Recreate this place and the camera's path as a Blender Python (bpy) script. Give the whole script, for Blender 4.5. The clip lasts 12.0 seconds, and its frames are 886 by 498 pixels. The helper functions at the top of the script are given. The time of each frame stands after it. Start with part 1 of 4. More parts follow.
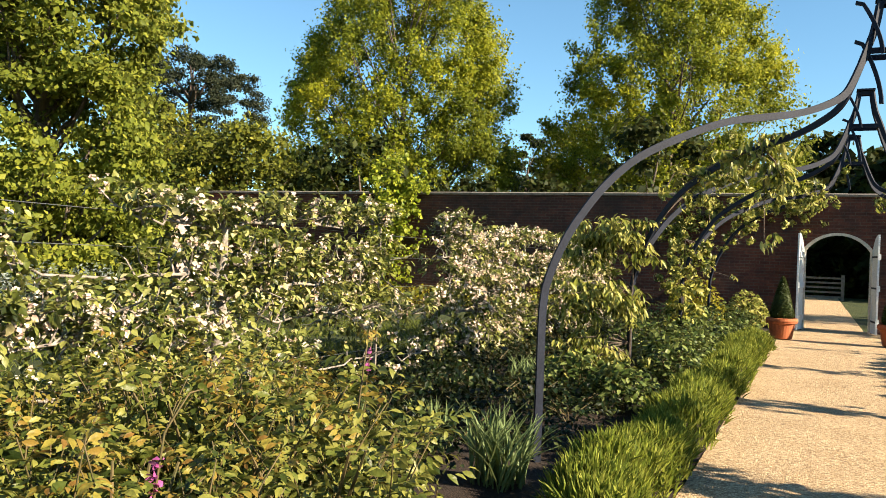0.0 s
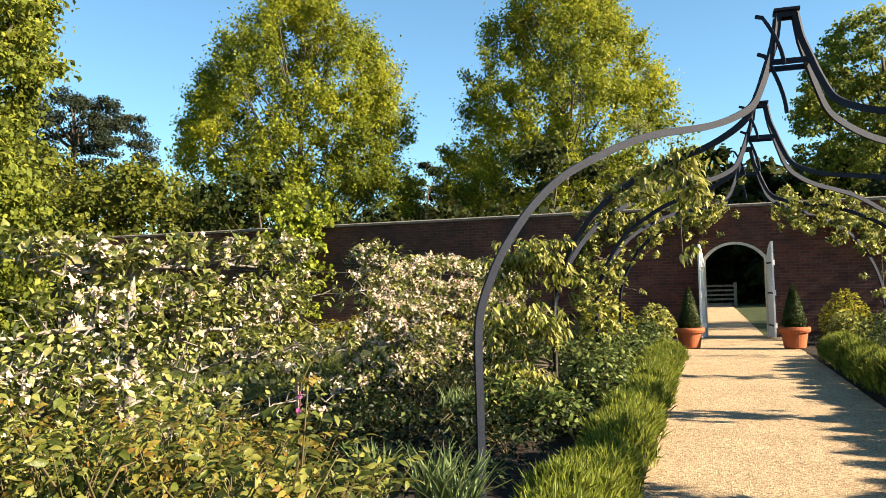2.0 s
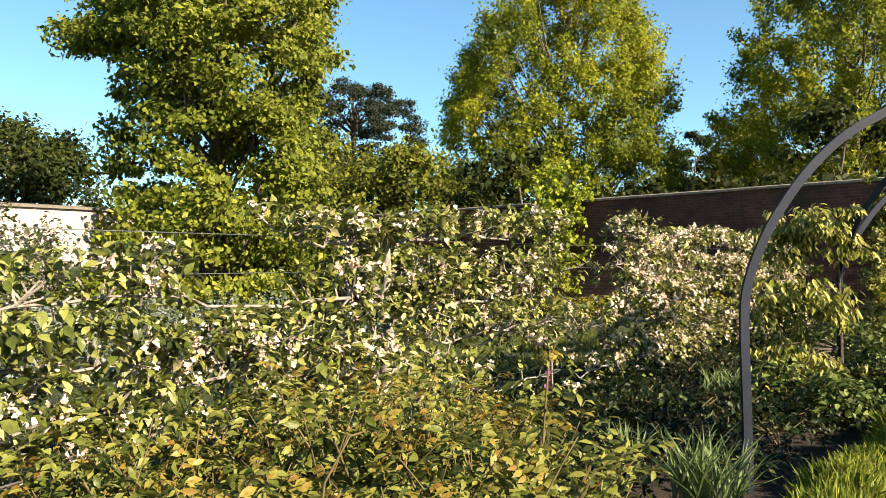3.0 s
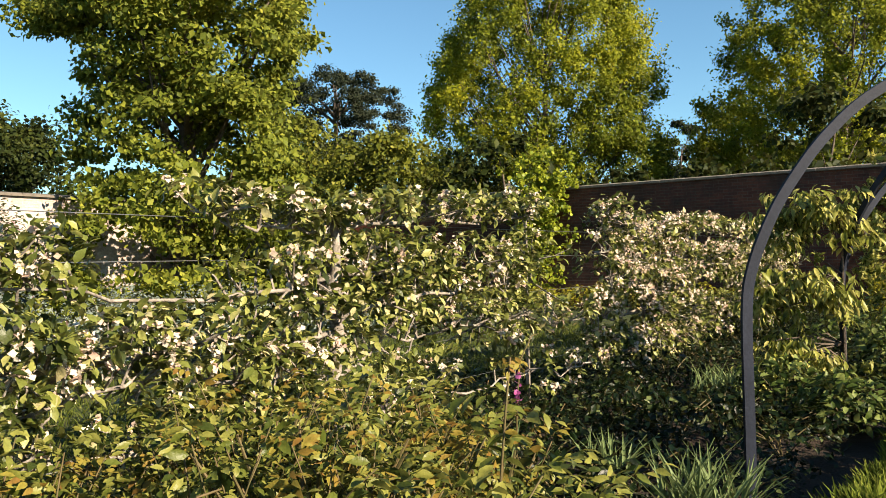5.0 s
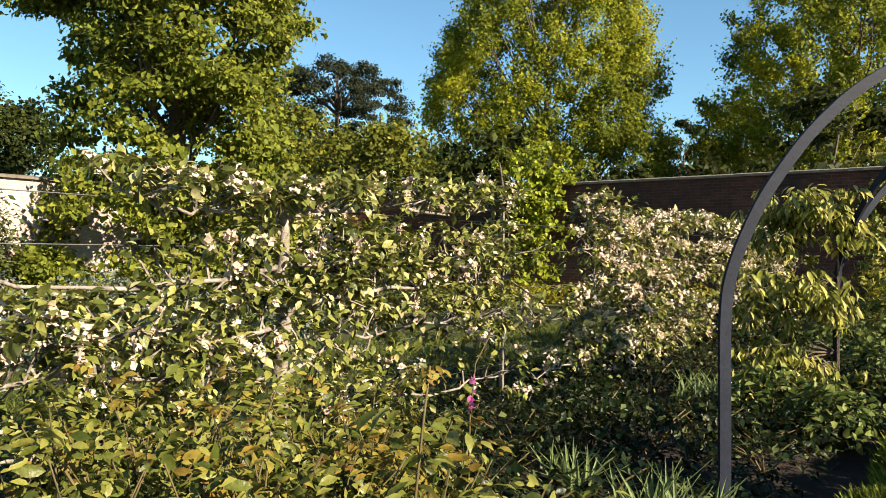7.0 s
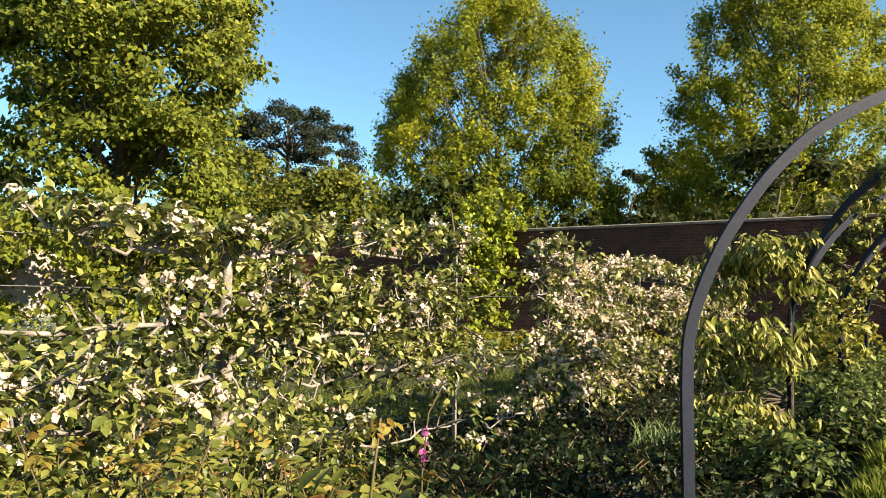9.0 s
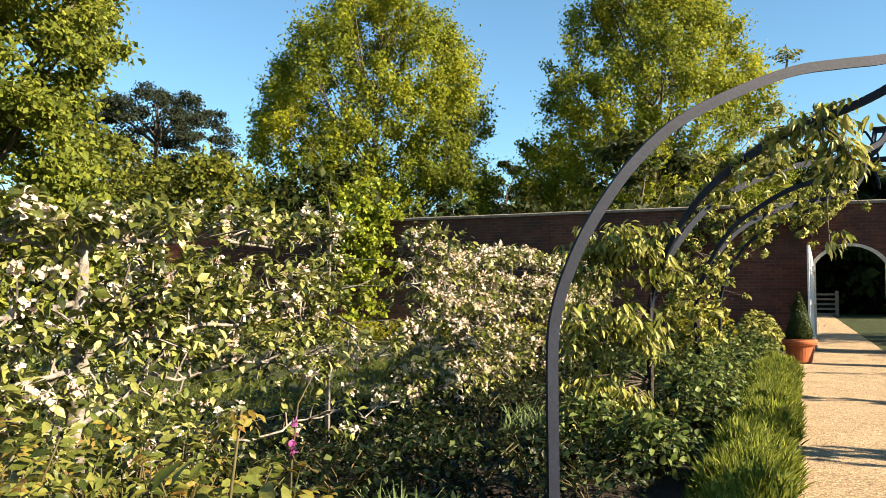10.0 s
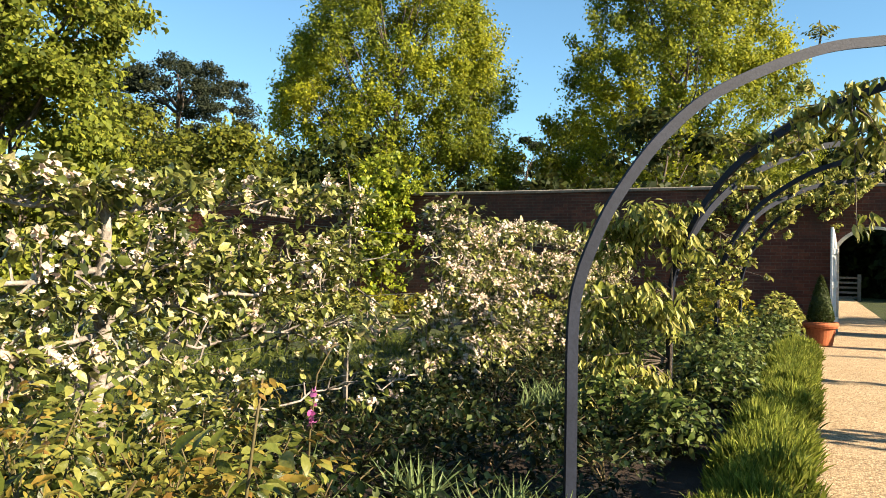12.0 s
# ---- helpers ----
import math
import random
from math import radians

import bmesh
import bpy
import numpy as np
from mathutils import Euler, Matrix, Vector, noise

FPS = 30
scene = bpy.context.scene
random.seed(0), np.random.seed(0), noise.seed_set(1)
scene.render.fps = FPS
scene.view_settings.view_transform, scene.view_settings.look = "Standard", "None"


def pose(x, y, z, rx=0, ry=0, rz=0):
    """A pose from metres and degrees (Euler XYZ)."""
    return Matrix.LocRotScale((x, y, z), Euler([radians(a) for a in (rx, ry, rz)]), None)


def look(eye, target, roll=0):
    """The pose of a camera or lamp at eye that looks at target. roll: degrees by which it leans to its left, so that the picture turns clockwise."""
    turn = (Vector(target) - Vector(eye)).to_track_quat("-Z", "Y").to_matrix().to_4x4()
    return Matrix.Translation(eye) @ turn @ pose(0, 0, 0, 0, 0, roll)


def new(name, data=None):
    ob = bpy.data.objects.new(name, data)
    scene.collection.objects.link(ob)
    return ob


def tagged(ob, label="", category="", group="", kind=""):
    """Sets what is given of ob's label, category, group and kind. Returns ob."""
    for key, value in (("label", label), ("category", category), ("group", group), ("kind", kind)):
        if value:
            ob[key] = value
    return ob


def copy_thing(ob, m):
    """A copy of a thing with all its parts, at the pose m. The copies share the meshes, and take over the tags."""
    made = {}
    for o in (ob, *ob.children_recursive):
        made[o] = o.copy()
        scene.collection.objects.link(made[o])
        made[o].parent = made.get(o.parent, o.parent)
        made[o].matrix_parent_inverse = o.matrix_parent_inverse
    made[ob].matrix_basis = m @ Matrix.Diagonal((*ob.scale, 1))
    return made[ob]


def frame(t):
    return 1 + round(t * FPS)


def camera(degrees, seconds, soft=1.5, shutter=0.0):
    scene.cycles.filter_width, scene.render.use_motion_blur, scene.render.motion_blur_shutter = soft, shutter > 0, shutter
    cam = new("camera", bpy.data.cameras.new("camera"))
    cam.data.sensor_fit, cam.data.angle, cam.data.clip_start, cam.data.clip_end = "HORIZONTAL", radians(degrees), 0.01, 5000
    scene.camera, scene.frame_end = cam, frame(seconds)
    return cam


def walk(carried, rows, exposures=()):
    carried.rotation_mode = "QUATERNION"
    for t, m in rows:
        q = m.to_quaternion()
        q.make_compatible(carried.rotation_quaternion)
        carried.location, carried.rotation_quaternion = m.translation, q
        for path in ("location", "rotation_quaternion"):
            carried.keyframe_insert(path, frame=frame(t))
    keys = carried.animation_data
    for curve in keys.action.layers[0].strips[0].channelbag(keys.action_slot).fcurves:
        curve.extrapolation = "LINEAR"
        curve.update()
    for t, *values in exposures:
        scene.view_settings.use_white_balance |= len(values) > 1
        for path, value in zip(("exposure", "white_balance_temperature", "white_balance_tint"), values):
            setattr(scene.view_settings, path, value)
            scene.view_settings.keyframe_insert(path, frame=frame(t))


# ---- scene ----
cam = camera(57.0, 12.0, soft=0.9)
PATH = [
    (0, (-0.398, -4.35, 1.327), (-1.235, -2.533, 1.349), 2.4),
    (0.5, (-0.381, -4.213, 1.346), (-0.944, -2.294, 1.398), 0.6),
    (1, (-0.437, -4.194, 1.337), (-0.879, -2.244, 1.392), 0.5),
    (1.5, (-0.537, -4.192, 1.328), (-0.995, -2.247, 1.396), 0.4),
    (2, (-0.643, -4.2, 1.334), (-1.256, -2.299, 1.431), -1.4),
    (2.5, (-0.683, -4.172, 1.321), (-1.491, -2.343, 1.365), -2.0),
    (3, (-0.66, -3.974, 1.314), (-1.841, -2.361, 1.365), -1.1),
    (3.2, (-0.595, -3.898, 1.322), (-1.926, -2.406, 1.356), -0.0),
    (4.8, (-0.898, -3.352, 1.299), (-2.113, -1.765, 1.355), -0.8),
    (5, (-0.939, -3.301, 1.294), (-2.094, -1.669, 1.321), -1.2),
    (5.5, (-0.968, -3.196, 1.291), (-2.259, -1.669, 1.283), -2.0),
    (6, (-0.922, -3.05, 1.294), (-2.334, -1.633, 1.345), 0.9),
    (6.5, (-0.898, -2.941, 1.289), (-2.218, -1.438, 1.305), 0.0),
    (7, (-0.964, -2.855, 1.282), (-2.123, -1.225, 1.295), 0.3),
    (7.2, (-1.015, -2.809, 1.285), (-2.126, -1.146, 1.339), 0.8),
    (8.8, (-1.07, -2.735, 1.27), (-2.229, -1.112, 1.409), 0.6),
    (9, (-1.07, -2.715, 1.268), (-2.127, -1.022, 1.396), 0.5),
    (9.5, (-1.059, -2.697, 1.265), (-1.901, -0.887, 1.379), 0.5),
    (10, (-1.045, -2.693, 1.264), (-1.839, -0.86, 1.368), -0.0),
    (10.5, (-1.048, -2.682, 1.261), (-1.83, -0.843, 1.34), 1.1),
    (11, (-1.047, -2.676, 1.255), (-1.804, -0.827, 1.337), 2.1),
    (11.5, (-1.056, -2.67, 1.253), (-1.852, -0.839, 1.362), 1.8),
    (12, (-1.065, -2.678, 1.257), (-1.901, -0.862, 1.3), 1.2),
]
EXPOSURE = [(0.0, 2.03), (1.5, 2.13), (2.5, 2.13), (3.2, 2.02), (5.0, 1.76), (5.5, 1.88), (6.0, 1.89), (6.5, 1.80), (7.2, 1.82), (9.0, 1.97), (10.0, 2.05), (12.0, 2.08)]
walk(cam, [(t, look(eye, target, roll)) for t, eye, target, roll in PATH], EXPOSURE)


# ---- world, sun, exposure ----
SUN_ELEV, SUN_AZ = 29.0, -1.0   # degrees; azimuth from +x towards +y
world = bpy.data.worlds.new("world")
scene.world = world
world.use_nodes = True
wn = world.node_tree.nodes
sky = wn.new("ShaderNodeTexSky")
sky.sky_type = "NISHITA"
sky.sun_disc = False
sky.sun_elevation = radians(SUN_ELEV)
sky.sun_rotation = radians(90 - SUN_AZ)
sky.air_density, sky.dust_density, sky.ozone_density = 1.0, 0.0, 2.5
tint = wn.new("ShaderNodeMix")
tint.data_type, tint.blend_type = "RGBA", "MULTIPLY"
tint.inputs[0].default_value = 1.0
tint.inputs[7].default_value = (0.80, 1.03, 1.03, 1)
world.node_tree.links.new(sky.outputs[0], tint.inputs[6])
world.node_tree.links.new(tint.outputs[2], wn["Background"].inputs[0])
wn["Background"].inputs[1].default_value = 0.050
sun = new("sun", bpy.data.lights.new("sun", "SUN"))
sun.data.energy, sun.data.angle, sun.data.color = 5.0, radians(0.6), (1.0, 0.835, 0.62)
sd = Vector((math.cos(radians(SUN_ELEV)) * math.cos(radians(SUN_AZ)), math.cos(radians(SUN_ELEV)) * math.sin(radians(SUN_AZ)), math.sin(radians(SUN_ELEV))))
sun.matrix_world = look(sd * 60, (0, 0, 0))


# ---- materials ----
def base_mat(name, rough=0.8, metal=0.0):
    m = bpy.data.materials.new(name)
    m.use_nodes = True
    b = m.node_tree.nodes["Principled BSDF"]
    b.inputs["Roughness"].default_value, b.inputs["Metallic"].default_value = rough, metal
    return m, m.node_tree.nodes, m.node_tree.links, b


def ramp(n, l, fac, stops):
    r = n.new("ShaderNodeValToRGB")
    e = r.color_ramp.elements
    while len(e) < len(stops):
        e.new(0.5)
    for el, (p, c) in zip(e, stops):
        el.position, el.color = p, (*c, 1)
    l.new(fac, r.inputs[0])
    return r.outputs[0]


def noise_node(n, l, scale, detail=6, rough=0.6, coords=None):
    t = n.new("ShaderNodeTexNoise")
    t.inputs["Scale"].default_value, t.inputs["Detail"].default_value, t.inputs["Roughness"].default_value = scale, detail, rough
    if coords is not None:
        l.new(coords, t.inputs["Vector"])
    return t


def obj_coords(n):
    return n.new("ShaderNodeTexCoord").outputs["Object"]


def mix(n, l, a, b, fac, mode="MIX"):
    m = n.new("ShaderNodeMix")
    m.data_type, m.blend_type = "RGBA", mode
    for sock, v in ((m.inputs[0], fac), (m.inputs[6], a), (m.inputs[7], b)):
        if hasattr(v, "is_output"):
            l.new(v, sock)
        elif isinstance(v, tuple):
            sock.default_value = (*v, 1)
        else:
            sock.default_value = v
    return m.outputs[2]


def bump(n, l, b, height, strength, dist):
    k = n.new("ShaderNodeBump")
    k.inputs["Strength"].default_value, k.inputs["Distance"].default_value = strength, dist
    l.new(height, k.inputs["Height"])
    l.new(k.outputs[0], b.inputs["Normal"])


def rough_mat(name, stops, scale, rough=0.9, bump_scale=60, bump_d=0.01, detail=8, spec=0.3):
    """Grain and stains at two scales."""
    m, n, l, b = base_mat(name, rough)
    b.inputs["Specular IOR Level"].default_value = spec
    co = obj_coords(n)
    big, fine = noise_node(n, l, scale, detail, 0.65, co), noise_node(n, l, bump_scale, 4, 0.7, co)
    c = ramp(n, l, big.outputs[0], stops)
    c = mix(n, l, c, ramp(n, l, fine.outputs[0], [(0.3, (0.35, 0.35, 0.35)), (0.7, (1, 1, 1))]), 0.6, "MULTIPLY")
    l.new(c, b.inputs["Base Color"])
    bump(n, l, b, fine.outputs[0], 0.8, bump_d)
    return m


def leaf_mat(name, stops, trans=0.35, rough=0.45, patch=0.0, patch_scale=0.6, mottle=55, spec=0.11):
    """Leaves: each leaf its own tint, light partly passing through."""
    m, n, l, b = base_mat(name, rough)
    g = n.new("ShaderNodeNewGeometry")
    fac = g.outputs["Random Per Island"]
    if patch:
        pn = noise_node(n, l, patch_scale, 3, 0.5, obj_coords(n))
        mm = n.new("ShaderNodeMix")
        mm.inputs[0].default_value = patch
        l.new(fac, mm.inputs[2])
        mr = n.new("ShaderNodeMapRange")
        mr.inputs["From Min"].default_value, mr.inputs["From Max"].default_value = 0.33, 0.67
        l.new(pn.outputs[0], mr.inputs[0])
        l.new(mr.outputs[0], mm.inputs[3])
        fac = mm.outputs[0]
    c = ramp(n, l, fac, stops)
    fine = noise_node(n, l, mottle, 2, 0.6, obj_coords(n))
    c = mix(n, l, c, ramp(n, l, fine.outputs[0], [(0.32, (0.5, 0.55, 0.5)), (0.55, (1, 1, 1))]), 0.6, "MULTIPLY")
    bump(n, l, b, fine.outputs[0], 0.5, 0.006)
    l.new(c, b.inputs["Base Color"])
    b.inputs["Specular IOR Level"].default_value = spec
    t = n.new("ShaderNodeBsdfTranslucent")
    tc = mix(n, l, c, (1.0, 0.95, 0.3), 0.07)
    l.new(tc, t.inputs[0])
    s = n.new("ShaderNodeMixShader")
    s.inputs[0].default_value = trans
    l.new(b.outputs[0], s.inputs[1])
    l.new(t.outputs[0], s.inputs[2])
    l.new(s.outputs[0], n["Material Output"].inputs[0])
    return m


def brick_mat(name, c1, c2, mortar, wash, wash_at):
    m, n, l, b = base_mat(name, 0.9)
    co = n.new("ShaderNodeTexCoord").outputs["Object"]
    sep = n.new("ShaderNodeSeparateXYZ")
    l.new(co, sep.inputs[0])
    add = n.new("ShaderNodeMath")
    l.new(sep.outputs[0], add.inputs[0])
    l.new(sep.outputs[1], add.inputs[1])
    com = n.new("ShaderNodeCombineXYZ")
    l.new(add.outputs[0], com.inputs[0])
    l.new(sep.outputs[2], com.inputs[1])
    br = n.new("ShaderNodeTexBrick")
    br.inputs["Scale"].default_value = 1.0
    br.inputs["Brick Width"].default_value, br.inputs["Row Height"].default_value = 0.225, 0.075
    br.inputs["Mortar Size"].default_value, br.inputs["Mortar Smooth"].default_value = 0.006, 0.2
    br.inputs["Color1"].default_value, br.inputs["Color2"].default_value, br.inputs["Mortar"].default_value = (*c1, 1), (*c2, 1), (*mortar, 1)
    l.new(com.outputs[0], br.inputs["Vector"])
    big, fine = noise_node(n, l, 0.7, 8, 0.7, co), noise_node(n, l, 22, 5, 0.7, co)
    c = mix(n, l, br.outputs[0], wash, ramp(n, l, big.outputs[0], [(wash_at, (0, 0, 0)), (wash_at + 0.2, (0.8, 0.8, 0.8))]))
    c = mix(n, l, c, ramp(n, l, fine.outputs[0], [(0.3, (0.4, 0.4, 0.4)), (0.65, (1, 1, 1))]), 0.7, "MULTIPLY")
    l.new(c, b.inputs["Base Color"])
    h = mix(n, l, br.outputs[1], fine.outputs[0], 0.4)
    k = n.new("ShaderNodeBump")
    k.invert = True
    k.inputs["Strength"].default_value, k.inputs["Distance"].default_value = 0.9, 0.015
    l.new(h, k.inputs["Height"])
    l.new(k.outputs[0], b.inputs["Normal"])
    return m


def gravel_mat():
    m, n, l, b = base_mat("gravel", 0.85)
    co = obj_coords(n)
    v = n.new("ShaderNodeTexVoronoi")
    v.inputs["Scale"].default_value = 62
    l.new(co, v.inputs["Vector"])
    big = noise_node(n, l, 1.3, 6, 0.65, co)
    fine = noise_node(n, l, 160, 3, 0.6, co)
    sep = n.new("ShaderNodeSeparateColor")
    l.new(v.outputs["Color"], sep.inputs[0])
    stones = ramp(n, l, sep.outputs[0], [(0.0, (0.25, 0.165, 0.085)), (0.35, (0.42, 0.295, 0.155)), (0.7, (0.51, 0.375, 0.215)), (1.0, (0.60, 0.49, 0.31))])
    c = mix(n, l, stones, ramp(n, l, big.outputs[0], [(0.35, (0.80, 0.77, 0.72)), (0.6, (1, 1, 1))]), 0.7, "MULTIPLY")
    c = mix(n, l, c, ramp(n, l, v.outputs["Distance"], [(0.35, (1, 1, 1)), (0.75, (0.35, 0.3, 0.25))]), 0.7, "MULTIPLY")
    l.new(c, b.inputs["Base Color"])
    hh = n.new("ShaderNodeMath")
    hh.operation = "SUBTRACT"
    l.new(fine.outputs[0], hh.inputs[0])
    l.new(v.outputs["Distance"], hh.inputs[1])
    bump(n, l, b, hh.outputs[0], 0.9, 0.012)
    return m


G = gravel_mat()
SOIL = rough_mat("soil", [(0.3, (0.012, 0.008, 0.005)), (0.7, (0.040, 0.025, 0.016))], 3, 0.95, 40, 0.03)
GRASSY = rough_mat("lawn", [(0.3, (0.018, 0.030, 0.005)), (0.55, (0.038, 0.050, 0.008)), (0.75, (0.075, 0.07, 0.02))], 1.2, 0.9, 90, 0.03)
BRICK = brick_mat("red_brick", (0.10, 0.026, 0.014), (0.18, 0.052, 0.028), (0.15, 0.095, 0.066), (0.034, 0.019, 0.014), 0.42)
PALE = brick_mat("limewashed_brick", (0.36, 0.23, 0.185), (0.43, 0.32, 0.27), (0.42, 0.37, 0.32), (0.52, 0.475, 0.44), 0.42)
STONE = rough_mat("coping_stone", [(0.3, (0.10, 0.085, 0.07)), (0.7, (0.22, 0.19, 0.155))], 4, 0.9, 50, 0.01)
WHITE = rough_mat("white_paint", [(0.3, (0.72, 0.72, 0.70)), (0.7, (0.82, 0.82, 0.80))], 3, 0.55, 30, 0.002)
CREAM = rough_mat("cream_stone", [(0.3, (0.50, 0.45, 0.36)), (0.7, (0.66, 0.61, 0.51))], 3, 0.8, 30, 0.004)
TERRA = rough_mat("terracotta", [(0.3, (0.33, 0.085, 0.03)), (0.7, (0.44, 0.135, 0.05))], 5, 0.85, 40, 0.004)
IRON = rough_mat("grey_iron", [(0.3, (0.009, 0.012, 0.021)), (0.7, (0.019, 0.024, 0.040))], 5, 0.62, 60, 0.002, spec=0.15)
BARK = rough_mat("bark", [(0.3, (0.06, 0.045, 0.035)), (0.7, (0.16, 0.125, 0.095))], 6, 0.95, 40, 0.02)
PALEBARK = rough_mat("lichened_bark", [(0.35, (0.10, 0.082, 0.066)), (0.62, (0.34, 0.30, 0.255))], 14, 0.95, 50, 0.01)
WOOD = rough_mat("grey_wood", [(0.3, (0.12, 0.10, 0.08)), (0.7, (0.24, 0.21, 0.17))], 8, 0.9, 60, 0.004)
WIRE = base_mat("galvanised_wire", 0.4, 0.9)[0]
WIRE.node_tree.nodes["Principled BSDF"].inputs["Base Color"].default_value = (0.18, 0.18, 0.17, 1)
STEM = rough_mat("green_stem", [(0.3, (0.06, 0.06, 0.018)), (0.7, (0.13, 0.085, 0.035))], 9, 0.7, 50, 0.002)

# many low stops are darkened, putting the shade between leaves into their colour
L_LIME = leaf_mat("lime_leaf", [(0, (0.030, 0.052, 0.006)), (0.5, (0.175, 0.200, 0.013)), (1, (0.38, 0.36, 0.017))], 0.45, 0.5, 0.5, 0.25)
L_OAK = leaf_mat("broadleaf_leaf", [(0, (0.018, 0.032, 0.005)), (0.5, (0.145, 0.172, 0.022)), (1, (0.33, 0.325, 0.044))], 0.42, 0.5, 0.4, 0.3)
L_YEW = leaf_mat("dark_evergreen", [(0, (0.004, 0.008, 0.002)), (0.6, (0.024, 0.034, 0.006)), (1, (0.080, 0.086, 0.014))], 0.15, 0.6, 0.4, 0.4)
L_OLIVE = leaf_mat("olive_evergreen", [(0, (0.010, 0.017, 0.003)), (0.5, (0.090, 0.102, 0.012)), (1, (0.21, 0.20, 0.022))], 0.25, 0.55, 0.4, 0.4)
L_PINE = leaf_mat("pine_needles", [(0, (0.009, 0.015, 0.008)), (1, (0.03, 0.036, 0.018))], 0.1, 0.6)
L_APPLE = leaf_mat("apple_leaf", [(0, (0.012, 0.020, 0.005)), (0.4, (0.105, 0.125, 0.024)), (0.85, (0.25, 0.25, 0.066)), (1, (0.44, 0.38, 0.20))], 0.22, 0.4, spec=0.24)
L_ROSE = leaf_mat("rose_leaf", [(0, (0.010, 0.020, 0.004)), (0.5, (0.070, 0.088, 0.014)), (1, (0.20, 0.195, 0.042))], 0.26, 0.4, spec=0.2)
L_ORANGE = leaf_mat("young_bronze_leaf", [(0, (0.15, 0.070, 0.020)), (0.6, (0.20, 0.135, 0.028)), (1, (0.21, 0.18, 0.032))], 0.3, 0.4)
L_CLIMB = leaf_mat("climber_leaf", [(0, (0.020, 0.034, 0.005)), (0.45, (0.21, 0.225, 0.034)), (1, (0.45, 0.40, 0.12))], 0.32, 0.4, spec=0.2)
L_GOLD = leaf_mat("golden_leaf", [(0, (0.13, 0.14, 0.010)), (1, (0.30, 0.25, 0.02))], 0.35, 0.5)
L_IVY = leaf_mat("ivy_leaf", [(0, (0.09, 0.13, 0.010)), (1, (0.29, 0.31, 0.025))], 0.3, 0.4)
L_BED = leaf_mat("ground_cover_leaf", [(0, (0.006, 0.014, 0.003)), (0.5, (0.048, 0.072, 0.013)), (1, (0.17, 0.20, 0.06))], 0.2, 0.38)
# near-black stops paint the bed's deep shade into the leaves; pale end paints glints
L_COVER = leaf_mat("painted_shade_leaf", [(0, (0.002, 0.005, 0.0015)), (0.75, (0.008, 0.016, 0.004)), (1, (0.11, 0.13, 0.045))], 0.15, 0.34)
L_LAV = leaf_mat("lavender_leaf", [(0, (0.045, 0.068, 0.008)), (0.5, (0.145, 0.18, 0.018)), (1, (0.28, 0.29, 0.05))], 0.3, 0.6)
L_CAT = leaf_mat("catmint_leaf", [(0, (0.08, 0.11, 0.085)), (1, (0.24, 0.27, 0.25))], 0.25, 0.7)
L_IRIS = leaf_mat("iris_leaf", [(0, (0.06, 0.10, 0.03)), (1, (0.19, 0.235, 0.10))], 0.25, 0.4)
L_BOX = leaf_mat("box_leaf", [(0, (0.013, 0.026, 0.005)), (1, (0.045, 0.058, 0.012))], 0.2, 0.4)
L_WIST = leaf_mat("wall_shrub_leaf", [(0, (0.03, 0.05, 0.012)), (0.7, (0.08, 0.10, 0.03)), (1, (0.19, 0.13, 0.14))], 0.25, 0.5)
BLOOM = leaf_mat("apple_blossom", [(0, (0.50, 0.32, 0.26)), (0.4, (0.60, 0.47, 0.38)), (1, (0.68, 0.62, 0.52))], 0.3, 0.6)
PURPLE = leaf_mat("magenta_petal", [(0, (0.26, 0.05, 0.17)), (1, (0.40, 0.12, 0.30))], 0.25, 0.5)
GRASSL = leaf_mat("grass_blade", [(0, (0.03, 0.05, 0.006)), (1, (0.11, 0.125, 0.02))], 0.3, 0.5)

RNG = np.random.default_rng(7)


